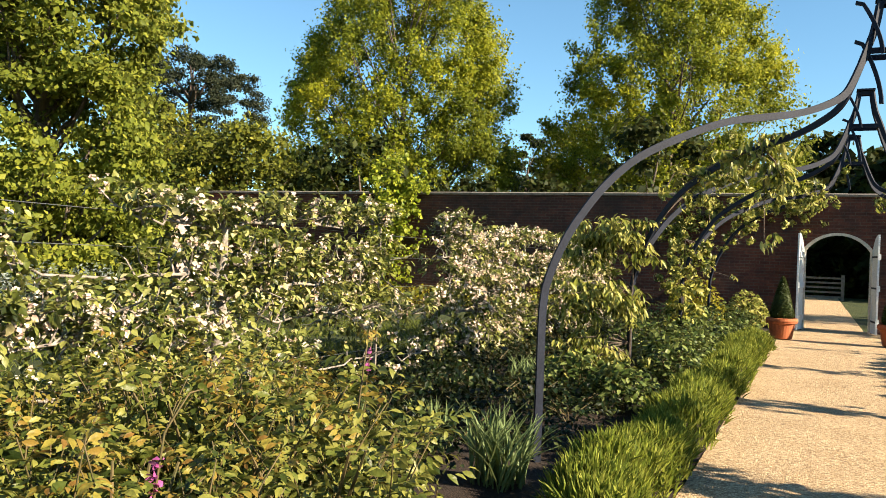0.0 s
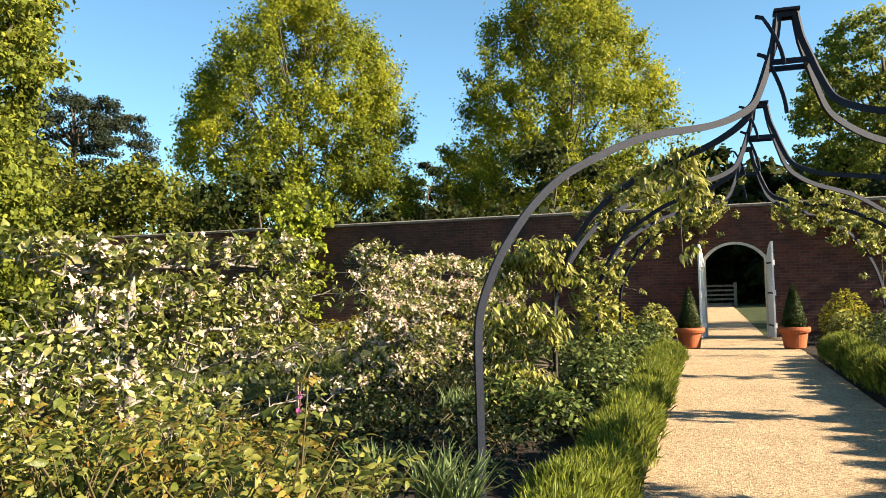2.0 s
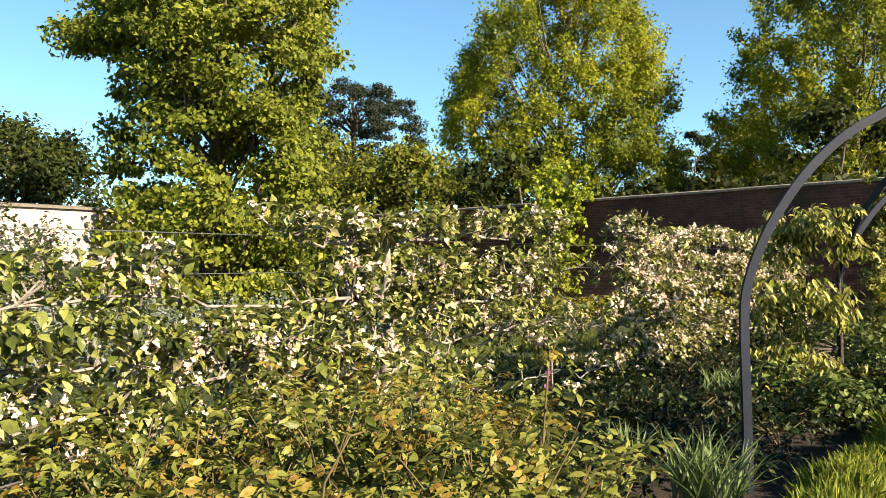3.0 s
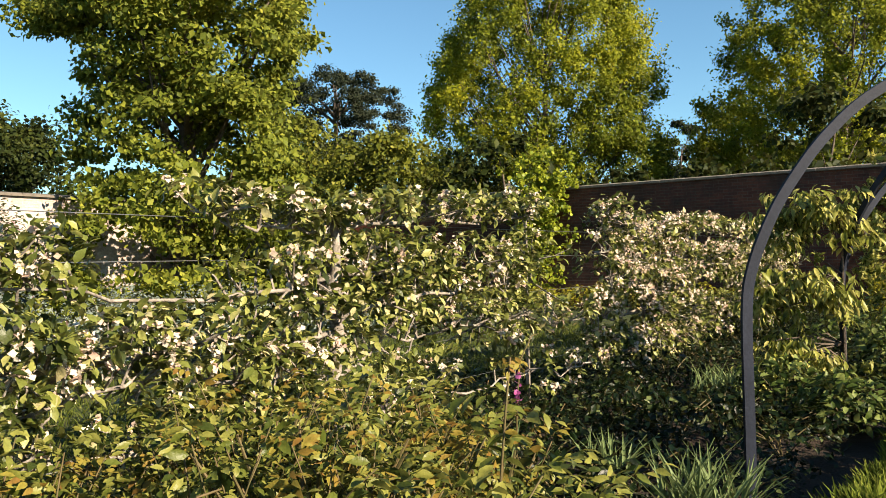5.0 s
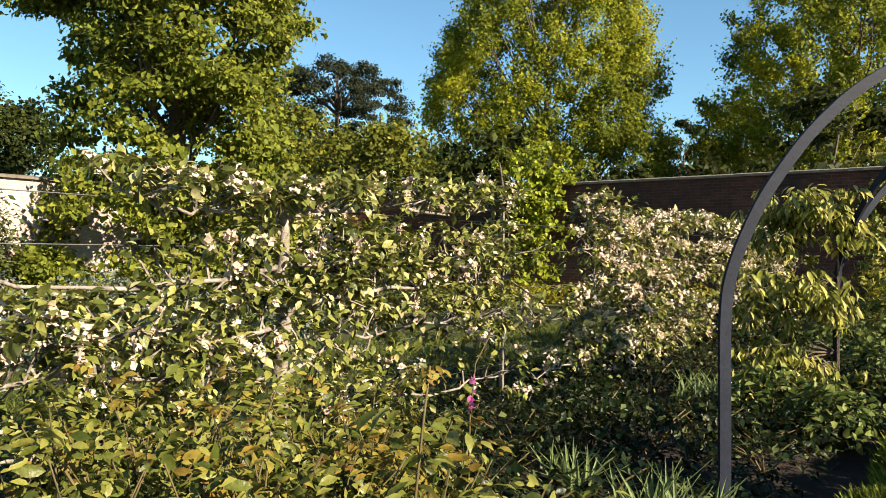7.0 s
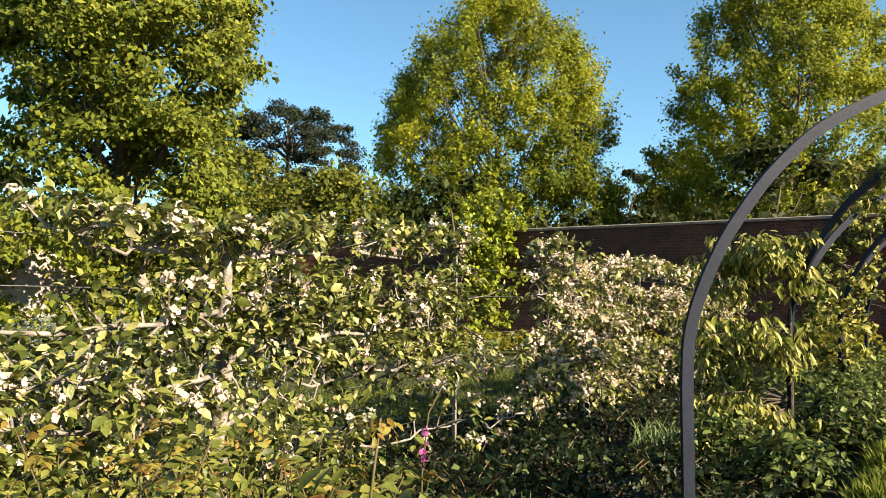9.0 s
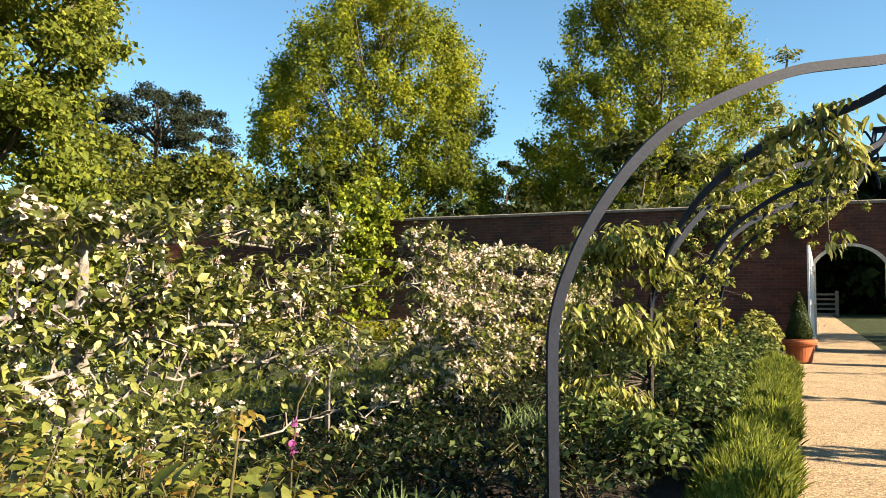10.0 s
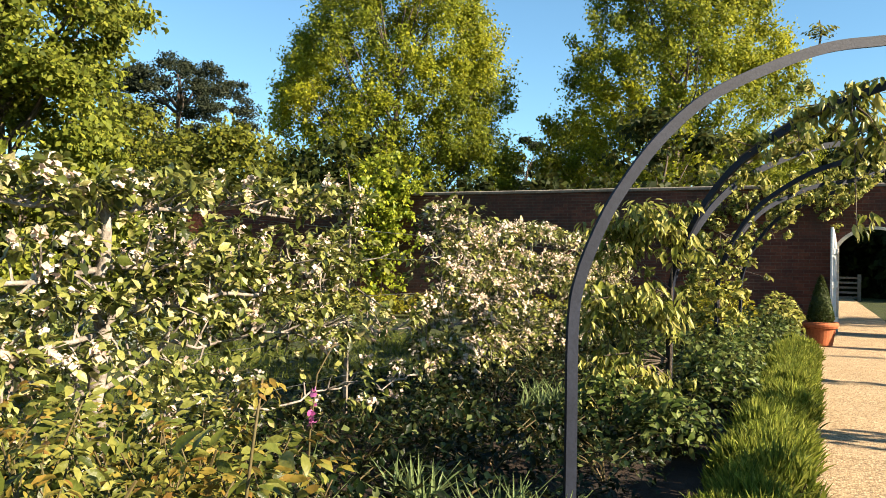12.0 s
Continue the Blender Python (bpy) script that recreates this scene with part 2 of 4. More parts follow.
# ---- mesh helpers ----
class Geo:
    """Collects vertices and faces for one mesh."""

    def __init__(self):
        self.v, self.f, self.n = [], [], 0

    def add(self, verts, faces):
        self.v.append(np.asarray(verts, float).reshape(-1, 3))
        self.f += [tuple(int(i) + self.n for i in q) for q in faces]
        self.n += len(self.v[-1])
        return self

    def tube(self, pts, radii, sides=7):
        pts = np.asarray(pts, float)
        radii = np.broadcast_to(radii, len(pts))
        tang = np.gradient(pts, axis=0)
        tang /= np.linalg.norm(tang, axis=1)[:, None] + 1e-9
        ref = np.array([0.31, 0.17, 0.93]) if abs(tang[0][2]) < 0.8 else np.array([0.9, 0.3, 0.1])
        rings = []
        for p, t, r in zip(pts, tang, radii):
            a = np.cross(t, ref)
            a /= np.linalg.norm(a)
            b = np.cross(t, a)
            ang = np.arange(sides) * 2 * math.pi / sides
            rings.append(p + r * (np.cos(ang)[:, None] * a + np.sin(ang)[:, None] * b))
        f = []
        for i in range(len(pts) - 1):
            for j in range(sides):
                k = (j + 1) % sides
                f.append((i * sides + j, i * sides + k, (i + 1) * sides + k, (i + 1) * sides + j))
        f.append(tuple(range(sides))[::-1])
        f.append(tuple((len(pts) - 1) * sides + j for j in range(sides)))
        return self.add(np.concatenate(rings), f)

    def box(self, x0, y0, z0, x1, y1, z1):
        v = [(x, y, z) for z in (z0, z1) for x, y in ((x0, y0), (x1, y0), (x1, y1), (x0, y1))]
        return self.add(v, [(3, 2, 1, 0), (4, 5, 6, 7), (0, 1, 5, 4), (1, 2, 6, 5), (2, 3, 7, 6), (3, 0, 4, 7)])

    def strip(self, path, profile):
        """A bar of rectangular section (half width, half height) swept along a path in a vertical plane."""
        path = np.asarray(path, float)
        tang = np.gradient(path, axis=0)
        tang /= np.linalg.norm(tang, axis=1)[:, None]
        h = path[-1] - path[0]
        side = np.array([-h[1], h[0], 0.0])
        side /= np.linalg.norm(side)
        w, k = profile
        rings = []
        for p, t in zip(path, tang):
            u = np.cross(side, t)
            rings += [p + side * w + u * k, p - side * w + u * k, p - side * w - u * k, p + side * w - u * k]
        f = [(i * 4 + j, i * 4 + (j + 1) % 4, i * 4 + 4 + (j + 1) % 4, i * 4 + 4 + j) for i in range(len(path) - 1) for j in range(4)]
        f += [(3, 2, 1, 0), tuple(4 * len(path) - 4 + j for j in range(4))]
        return self.add(rings, f)

    def lathe(self, prof, sides=28, at=(0, 0, 0)):
        ang = np.arange(sides) * 2 * math.pi / sides
        v = [(at[0] + r * math.cos(a), at[1] + r * math.sin(a), at[2] + z) for r, z in prof for a in ang]
        f = [(i * sides + j, i * sides + (j + 1) % sides, (i + 1) * sides + (j + 1) % sides, (i + 1) * sides + j) for i in range(len(prof) - 1) for j in range(sides)]
        return self.add(v, f)

    def mesh(self, name, mat, smooth=False):
        me = bpy.data.meshes.new(name)
        me.from_pydata(np.concatenate(self.v).tolist(), [], self.f)
        me.materials.append(mat)
        if smooth:
            me.shade_smooth()
        me.update()
        return me


def unit(a):
    return a / (np.linalg.norm(a, axis=-1, keepdims=True) + 1e-9)


def leaves(name, P, mat, length, width=0.55, out=None, up=0.4, droop=0.0, vary=0.35, rng=RNG, fold=0.18, fine=False):
    """One mesh of folded leaves at the points P. out: a direction for each leaf to face; droop: how far tips hang."""
    P = np.asarray(P, float)
    n = len(P)
    nor = rng.normal(size=(n, 3))
    if out is not None:
        nor = nor * 0.75 + unit(np.asarray(out, float)) * 0.9
    nor[:, 2] += up
    nor = unit(nor)
    ax = unit(np.cross(nor, rng.normal(size=(n, 3))))
    ax[:, 2] -= droop
    ax = unit(ax)
    side = unit(np.cross(nor, ax))
    nor = np.cross(ax, side)
    L = (length * (1 + vary * rng.normal(size=n).clip(-1.8, 1.8)))[:, None]
    W = L * width * 0.5
    if fine:
        def at(along, across, lift):
            return P + ax * L * along + side * W * across + nor * L * lift
        V = np.stack([at(-0.5, 0, -0.04), at(-0.22, 0.8, 0.05), at(0.12, 0.95, 0.06), at(0.5, 0, -0.14), at(0.12, -0.95, 0.06), at(-0.22, -0.8, 0.05), at(-0.22, 0, 0), at(0.12, 0, 0)], 1)
        base = np.arange(n)[:, None] * 8
        T = np.concatenate([base + t for t in ([0, 6, 1], [1, 6, 7], [1, 7, 2], [2, 7, 3], [0, 5, 6], [5, 4, 7], [5, 7, 6], [4, 3, 7])], 1).reshape(-1, 3)
        return tri_mesh(name, V.reshape(-1, 3), T, mat)
    V = np.empty((n, 4, 3))
    V[:, 0] = P - ax * L * 0.5
    V[:, 1] = P + side * W + nor * W * fold - ax * L * 0.04
    V[:, 2] = P + ax * L * 0.5 - nor * L * 0.1
    V[:, 3] = P - side * W + nor * W * fold - ax * L * 0.04
    base = np.arange(n)[:, None] * 4
    T = np.concatenate([base + [0, 2, 1], base + [0, 3, 2]], 1).reshape(-1, 3)
    return tri_mesh(name, V.reshape(-1, 3), T, mat)


def pinnate(name, P, D, rng, mat, size=0.062, slim=0.23):
    """Leaflets that point along D."""
    n = len(P)
    ax = unit(D + rng.normal(size=(n, 3)) * 0.25 - np.array([0, 0, 0.45]))
    nor = unit(np.array([0, 0, 1.0]) + rng.normal(size=(n, 3)) * 0.35)
    side = unit(np.cross(nor, ax))
    nor = np.cross(ax, side)
    L = (size * (1 + 0.22 * rng.normal(size=n)))[:, None]
    W = L * slim

    def at(al, ac, li):
        return P + ax * L * al + side * W * ac + nor * L * li

    V = np.stack([at(-0.5, 0, 0), at(-0.25, 0.8, 0.07), at(0.1, 1, 0.08), at(0.55, 0, -0.12), at(0.1, -1, 0.08), at(-0.25, -0.8, 0.07), at(-0.25, 0, 0.01), at(0.1, 0, 0.01)], 1)
    base = np.arange(n)[:, None] * 8
    T = np.concatenate([base + t for t in ([0, 6, 1], [1, 6, 7], [1, 7, 2], [2, 7, 3], [0, 5, 6], [5, 4, 7], [5, 7, 6], [4, 3, 7])], 1).reshape(-1, 3)
    return tri_mesh(name, V.reshape(-1, 3), T, mat)


def tri_mesh(name, V, T, mat):
    me = bpy.data.meshes.new(name)
    me.vertices.add(len(V))
    me.vertices.foreach_set("co", np.ascontiguousarray(V, dtype=np.float32).ravel())
    me.loops.add(T.size)
    me.loops.foreach_set("vertex_index", T.astype(np.int32).ravel())
    me.polygons.add(len(T))
    me.polygons.foreach_set("loop_start", np.arange(0, T.size, 3, dtype=np.int32))
    me.update(calc_edges=True)
    me.materials.append(mat)
    return me


def blades(name, P, mat, length, width, lean=0.5, rng=RNG, curve=0.4, dirs=None):
    """Upright narrow blades (grass, lavender, iris), each of two bent pieces."""
    P = np.asarray(P, float)
    n = len(P)
    d = rng.normal(size=(n, 3)) * lean
    if dirs is None:
        d[:, 2] = 1
    else:
        d += unit(dirs)
    d = unit(d)
    L = (length * (1 + 0.25 * rng.normal(size=n).clip(-2, 2)))[:, None]
    side = unit(np.cross(d, rng.normal(size=(n, 3)))) * width * 0.5
    bend = np.column_stack([d[:, 0], d[:, 1], np.zeros(n)]) * curve * L
    mid, tip = P + d * L * 0.55, P + d * L + bend - np.array([0, 0, 1]) * np.linalg.norm(bend, axis=1)[:, None] * 0.4
    V = np.stack([P - side, P + side, mid + side * 0.85, mid - side * 0.85, tip], 1)
    base = np.arange(n)[:, None] * 5
    T = np.concatenate([base + [0, 1, 2], base + [0, 2, 3], base + [3, 2, 4]], 1).reshape(-1, 3)
    return tri_mesh(name, V.reshape(-1, 3), T, mat)


def part(name, me, parent, label=""):
    ob = new(name, me)
    ob.parent = parent
    if label:
        ob["label"] = label
    if name in ("foliage", "crown", "blossom", "inner_foliage", "bloom", "spur"):
        ob["kind"] = "stuff"
    return ob


def thing(name, loc, label, category, group="", kind=""):
    e = new(name)
    e.location = loc
    return tagged(e, label, category, group, kind)


def struct(name, me, label, category):
    return tagged(new(name, me), label, category, kind="structure")


def clumps(centres, radius, per, rng=RNG, shell=0.6):
    """Points round the centres, thicker towards each clump's outside; also the way out of each clump."""
    c = np.repeat(np.asarray(centres, float), per, axis=0)
    d = unit(rng.normal(size=c.shape))
    r = (shell + (1 - shell) * rng.random((len(c), 1))) * rng.random((len(c), 1)) ** 0.25
    rad = np.repeat(np.broadcast_to(np.asarray(radius, float), (len(centres),)), per)[:, None]
    return c + d * r * rad, d


# ---- ground, path, walls ----
def sheet(name, x0, y0, x1, y1, z, nx, ny, mat, amp, freq, label, cat):
    xs, ys = np.linspace(x0, x1, nx + 1), np.linspace(y0, y1, ny + 1)
    V = [(x, y, z + amp * noise.noise(Vector((x * freq, y * freq, z)))) for y in ys for x in xs]
    F = [(j * (nx + 1) + i, j * (nx + 1) + i + 1, (j + 1) * (nx + 1) + i + 1, (j + 1) * (nx + 1) + i) for j in range(ny) for i in range(nx)]
    return struct(name, Geo().add(V, F).mesh(name, mat, True), label, cat)


sheet("ground", -1500, -1500, 1500, 1500, -0.03, 8, 8, GRASSY, 0.0, 1, "mown green lawn and grass reaching the horizon", "ground")
sheet("path", -1.10, -12, 1.04, 16.6, 0.006, 22, 280, G, 0.012, 2.2, "buff gravel garden path between lavender hedges", "path")
sheet("path_2", -0.72, 16.6, 0.72, 17.2, 0.004, 6, 6, G, 0.006, 2, "buff gravel under the garden gate arch", "path")
sheet("path_3", -1.0, 17.2, 0.62, 46, 0.006, 8, 120, G, 0.012, 1.7, "buff gravel path beyond the garden gate", "path")
sheet("soil_bed", -5.0, -12, -1.10, 16.6, 0.012, 36, 240, SOIL, 0.05, 3, "dark brown crumbly soil of the flower bed", "soil")
sheet("soil_bed_2", 1.04, -12, 6.5, 16.6, 0.012, 36, 240, SOIL, 0.05, 3, "dark brown soil of the bed beyond the path", "soil")

WALL_Y, WALL_H = 16.65, 3.12


def arch_z(x, half=0.72, spring=1.92, crown=2.29):
    rise = crown - spring
    R = (half * half + rise * rise) / (2 * rise)
    return crown - R + math.sqrt(R * R - x * x)


g = Geo()
g.box(-18.6, WALL_Y, -0.3, -0.72, WALL_Y + 0.42, WALL_H).box(0.72, WALL_Y, -0.3, 24, WALL_Y + 0.42, WALL_H)
ax = np.linspace(-0.72, 0.72, 25)
V, F = [], []
for x in ax:
    V += [(x, WALL_Y, arch_z(x)), (x, WALL_Y, WALL_H), (x, WALL_Y + 0.42, WALL_H), (x, WALL_Y + 0.42, arch_z(x))]
for i in range(len(ax) - 1):
    a, b = 4 * i, 4 * i + 4
    F += [(a, b, b + 1, a + 1), (a + 1, b + 1, b + 2, a + 2), (a + 2, b + 2, b + 3, a + 3), (a + 3, b + 3, b, a)]
g.add(V, F)
wall_north = struct("wall_north", g.mesh("wall_north", BRICK), "old red brick garden wall with an arched gateway", "wall")
wall_west = struct("wall_west", Geo().box(-18.98, -30, -0.3, -18.6, WALL_Y + 0.42, 2.86).mesh("wall_west", PALE), "pale limewashed brick garden wall in full sun", "wall")
# south and east walls are unseen, added to close the garden and bounce light
wall_south = struct("wall_south", Geo().box(-18.6, -30.4, -0.3, 24, -30, 3.12).mesh("wall_south", BRICK), "unseen red brick wall added behind the walk", "wall")
wall_east = struct("wall_east", Geo().box(24, -30.4, -0.3, 24.4, WALL_Y + 0.42, 3.12).mesh("wall_east", BRICK), "unseen red brick wall added on the sunny side", "wall")

# coping stones, one by one
cg = Geo()
cg.add([(-0.30, -0.27, 0), (0.30, -0.27, 0), (0.30, 0.27, 0), (-0.30, 0.27, 0), (-0.30, -0.27, 0.055), (0.30, -0.27, 0.055), (0.30, 0.27, 0.055), (-0.30, 0.27, 0.055),
        (-0.295, 0, 0.10), (0.295, 0, 0.10)],
       [(3, 2, 1, 0), (0, 1, 5, 4), (2, 3, 7, 6), (4, 5, 9, 8), (6, 7, 8, 9), (1, 2, 6, 9, 5), (3, 0, 4, 8, 7)])
coping = cg.mesh("coping_stone", STONE)
for i in range(70):
    o = part("coping_stone", coping, wall_north)
    o.location = (-18.3 + i * 0.606, WALL_Y + 0.21, WALL_H + 0.004 + 0.006 * RNG.random())
    o.rotation_euler = (0, 0, RNG.normal() * 0.006)
for i in range(44):
    o = part("coping_stone", coping, wall_west)
    o.location = (-18.79, -9.6 + i * 0.606, 2.864 + 0.005 * RNG.random())
    o.rotation_euler = (0, 0, radians(90))

# brick arch ring and pale frame of the gateway
g = Geo()
for i in range(26):
    t0, t1 = -0.80 + i * 1.6 / 26, -0.80 + (i + 0.93) * 1.6 / 26
    rows_ = []
    for t in (t0, t1):
        x = t * 0.9
        z = arch_z(max(-0.72, min(0.72, x)))
        nx_, nz_ = x / 0.9, 1.0
        k = math.hypot(nx_, nz_)
        rows_.append(((x, z), (x + 0.23 * nx_ / k, z + 0.23 * nz_ / k)))
    (a, b), (c, d) = rows_
    v = [(p[0], yy, p[1] + 0.003) for yy in (WALL_Y - 0.012, WALL_Y + 0.05) for p in (a, c, d, b)]
    g.add(v, [(0, 1, 2, 3), (4, 7, 6, 5), (0, 4, 5, 1), (1, 5, 6, 2), (2, 6, 7, 3), (3, 7, 4, 0)])
part("arch_ring", g.mesh("arch_ring", BRICK), wall_north, "ring of red brick voussoirs")
g = Geo()
prof = [(-0.72, 0.0)] + [(x, arch_z(x)) for x in ax] + [(0.72, 0.0)]
inner = [(-0.665, 0.0)] + [(x * 0.665 / 0.72, arch_z(x) - 0.06) for x in ax] + [(0.665, 0.0)]
V, F = [], []
for (xo, zo), (xi, zi) in zip(prof, inner):
    V += [(xo, WALL_Y - 0.03, zo - 0.002), (xi, WALL_Y - 0.03, zi), (xi, WALL_Y + 0.08, zi), (xo, WALL_Y + 0.08, zo - 0.002)]
for i in range(len(prof) - 1):
    a, b = 4 * i, 4 * i + 4
    F += [(a, a + 1, b + 1, b), (a + 1, a + 2, b + 2, b + 1), (a + 2, a + 3, b + 3, b + 2), (a + 3, a, b, b + 3)]
struct("trim_1", Geo().add(V, F).mesh("trim_1", CREAM), "cream-painted arched frame round the gateway", "door frame")


def door_leaf(name, hinge, free, label):
    """A boarded leaf with an arched top, ledges and strap hinges."""
    hinge, free = np.array(hinge), np.array(free)
    d = free - hinge
    w = float(np.hypot(*d))
    d /= w
    e = thing(name, (*hinge, 0), label, "door", "garden door leaves")
    nrm = np.array([-d[1], d[0]])
    n = 6
    for i in range(n):
        s0, s1 = w * i / n + 0.002, w * (i + 1) / n - 0.002
        v = []
        for off in (-0.02, 0.02):
            for s, top in ((s0, 0), (s1, 0), (s1, 1), (s0, 1)):
                z = 0.03 if not top else arch_z(0.72 - s * 0.72 / w) - 0.05
                p = d * s + nrm * off
                v.append((p[0], p[1], z))
        part("board", Geo().add(v, [(0, 1, 2, 3), (7, 6, 5, 4), (4, 5, 1, 0), (5, 6, 2, 1), (6, 7, 3, 2), (7, 4, 0, 3)]).mesh("board", WHITE), e)
    for z in (0.3, 1.05, 1.75):
        for side, nm in ((1, "ledge"), (-1, "strap_hinge")):
            mt, hh, th = (WHITE, 0.06, 0.03) if side > 0 else (IRON, 0.02, 0.008)
            v = []
            for off in (0.021, 0.021 + th):
                for s, zz in ((0.02, -hh), (w - 0.03, -hh), (w - 0.03, hh), (0.02, hh)):
                    p = d * s + nrm * off * side
                    v.append((p[0], p[1], z + zz))
            part(nm, Geo().add(v, [(0, 1, 2, 3), (7, 6, 5, 4), (4, 5, 1, 0), (5, 6, 2, 1), (6, 7, 3, 2), (7, 4, 0, 3)]).mesh(nm, mt), e)
    return e


door_leaf("garden_door", (-0.73, 16.6), (-0.82, 15.92), "open white-painted boarded garden door with arched top")
door_leaf("garden_door", (0.73, 16.6), (0.80, 15.92), "open white-painted boarded garden door with arched top")


# ---- pergola of ogee iron arms ----
PX0, PX1 = -2.05, 2.08
POSTS = {PX0: [(-2.05, 0.85), (-2.20, 4.4), (-2.20, 7.9), (-2.20, 11.3)], PX1: [(2.08, 0.85), (2.20, 4.4), (2.20, 7.9), (2.20, 11.3)]}
POSTS_Y = [0.85, 4.4, 7.9, 11.3]
PROFILE = [(0, 0.0), (0, 0.5), (0.0, 1.0), (0.012, 1.22), (0.05, 1.47), (0.093, 1.66), (0.155, 1.87), (0.24, 2.07), (0.36, 2.24), (0.486, 2.375), (0.60, 2.44),
           (0.70, 2.49), (0.79, 2.57), (0.86, 2.68), (0.90, 2.86), (0.93, 3.05), (0.955, 3.22), (0.970, 3.42)]


def smooth_profile(prof, k=5):
    P = np.array(prof)
    t = np.linspace(0, len(P) - 1, (len(P) - 1) * k + 1)
    out = []
    for u in t:
        i = min(int(u), len(P) - 2)
        f = u - i
        p0, p1, p2, p3 = P[max(i - 1, 0)], P[i], P[i + 1], P[min(i + 2, len(P) - 1)]
        out.append(0.5 * (2 * p1 + (p2 - p0) * f + (2 * p0 - 5 * p1 + 4 * p2 - p3) * f * f + (3 * p1 - p0 - 3 * p2 + p3) * f ** 3))
    return np.array(out)


ARM = smooth_profile(PROFILE)


def arm_point(post, centre, s, z):
    return (post[0] + (centre[0] - post[0]) * s, post[1] + (centre[1] - post[1]) * s, z)


pergola = thing("pergola", (0, 0, 0), "grey iron pergola of curved ogee arms over the path", "pergola")
BAYS = []
for b in range(3):
    cy = (POSTS_Y[b] + POSTS_Y[b + 1]) / 2 + (0.06 if b == 0 else 0)
    centre = (0.03, cy)
    BAYS.append(centre)
    for x in (PX0, PX1):
        for post in POSTS[x][b:b + 2]:
            path = [arm_point(post, centre, s, z) for s, z in ARM]
            if b > 0 and post == POSTS[x][b]:
                path = path[11:]
            part("arm", Geo().strip(path, (0.012, 0.026)).mesh("arm", IRON), pergola)
    # crown: a square ring at the top, one lower, a flat cap and two scrolls
    for zz, r in ((3.42, 0.085), (3.03, 0.185)):
        rg = Geo()
        for k in range(4):
            a0, a1 = math.pi / 4 + k * math.pi / 2, math.pi / 4 + (k + 1) * math.pi / 2
            p0 = np.array([centre[0] + r * math.cos(a0), cy + r * math.sin(a0) * 0.85, zz])
            p1 = np.array([centre[0] + r * math.cos(a1), cy + r * math.sin(a1) * 0.85, zz])
            rg.strip([p0, (p0 + p1) / 2, p1], (0.008, 0.022))
        part("ring", rg.mesh("ring", IRON), pergola)
    part("cap", Geo().box(centre[0] - 0.095, cy - 0.085, 3.442, centre[0] + 0.095, cy + 0.085, 3.462).mesh("cap", IRON), pergola)
    for sx, base, tip in ((-1, 2.62, 3.13), (-1, 3.0, 3.43)):
        ts = np.linspace(0, 1, 12)
        off = 0.0 if base < 2.9 else -0.12
        pts = [(centre[0] - 0.02 + 0.03 * off + sx * (0.02 + 0.16 * t ** 1.5 + (0.03 if t > 0.93 else 0)), cy - 0.14 + 0.05 * t, base + (tip - base) * (t ** 0.9) - (0.02 if t > 0.93 else 0)) for t in ts]
        part("scroll", Geo().strip(pts, (0.014, 0.014)).mesh("scroll", IRON), pergola)


# ---- pots, far gate, urn ----
def pot(x, y, label):
    e = thing("plant_pot", (x, y, 0.018), label, "plant pot", "terracotta pots by the gate")
    prof = [(0.0, 0.0), (0.185, 0.0), (0.20, 0.012), (0.245, 0.30), (0.275, 0.305), (0.285, 0.315), (0.288, 0.40), (0.28, 0.41), (0.255, 0.41), (0.25, 0.36), (0.0, 0.355)]
    part("pot", Geo().lathe(prof).mesh("pot", TERRA, False), e)
    part("rim", Geo().lathe([(0.289, 0.33), (0.297, 0.345), (0.297, 0.375), (0.289, 0.39)]).mesh("rim", TERRA), e)
    part("soil", Geo().lathe([(0.0, 0.375), (0.15, 0.372), (0.252, 0.365)]).mesh("soil", SOIL), e)
    c = thing("box_cone", (x, y, 0.38), "clipped dark green box cone standing in a terracotta pot", "topiary", "clipped cones")
    n = 4200
    h = RNG.random(n) ** 1.3
    a = RNG.random(n) * 2 * math.pi
    r = (0.235 * (1 - h) ** 0.75 * np.minimum(1, 0.65 + h * 3)) * (0.9 + 0.14 * RNG.random(n)) + 0.01
    P = np.column_stack([r * np.cos(a), r * np.sin(a), 0.02 + h * 0.84])
    part("foliage", leaves("foliage", P, L_BOX, 0.035, 0.7, out=np.column_stack([np.cos(a), np.sin(a), a * 0 + 0.4])), c)
    part("core", Geo().lathe([(0.0, 0.0), (0.17, 0.05), (0.20, 0.2), (0.15, 0.45), (0.05, 0.78), (0.0, 0.8)], 14).mesh("core", L_BOX), c)
    part("stem", Geo().tube([(0, 0, -0.02), (0, 0, 0.1)], 0.02).mesh("stem", BARK), c)


pot(-1.02, 13.1, "round terracotta pot with a rolled rim on gravel")
pot(0.93, 13.0, "round terracotta pot with a rolled rim on gravel")

# a white gate; the grey wood colour paints in the trees' shade
fg = thing("field_gate", (0, 42, 0), "white five-bar wooden gate across the far path, coloured grey for tree shade", "gate")
for z in (0.16, 0.40, 0.64, 0.88, 1.12):
    part("bar", Geo().box(-2.0, -0.02, z - 0.05, 0.72, 0.02, z + 0.05).mesh("bar", WOOD), fg)
for x in (-2.05, 0.76):
    part("gate_post", Geo().box(x - 0.08, -0.08, 0, x + 0.08, 0.08, 1.3).mesh("gate_post", WOOD), fg)

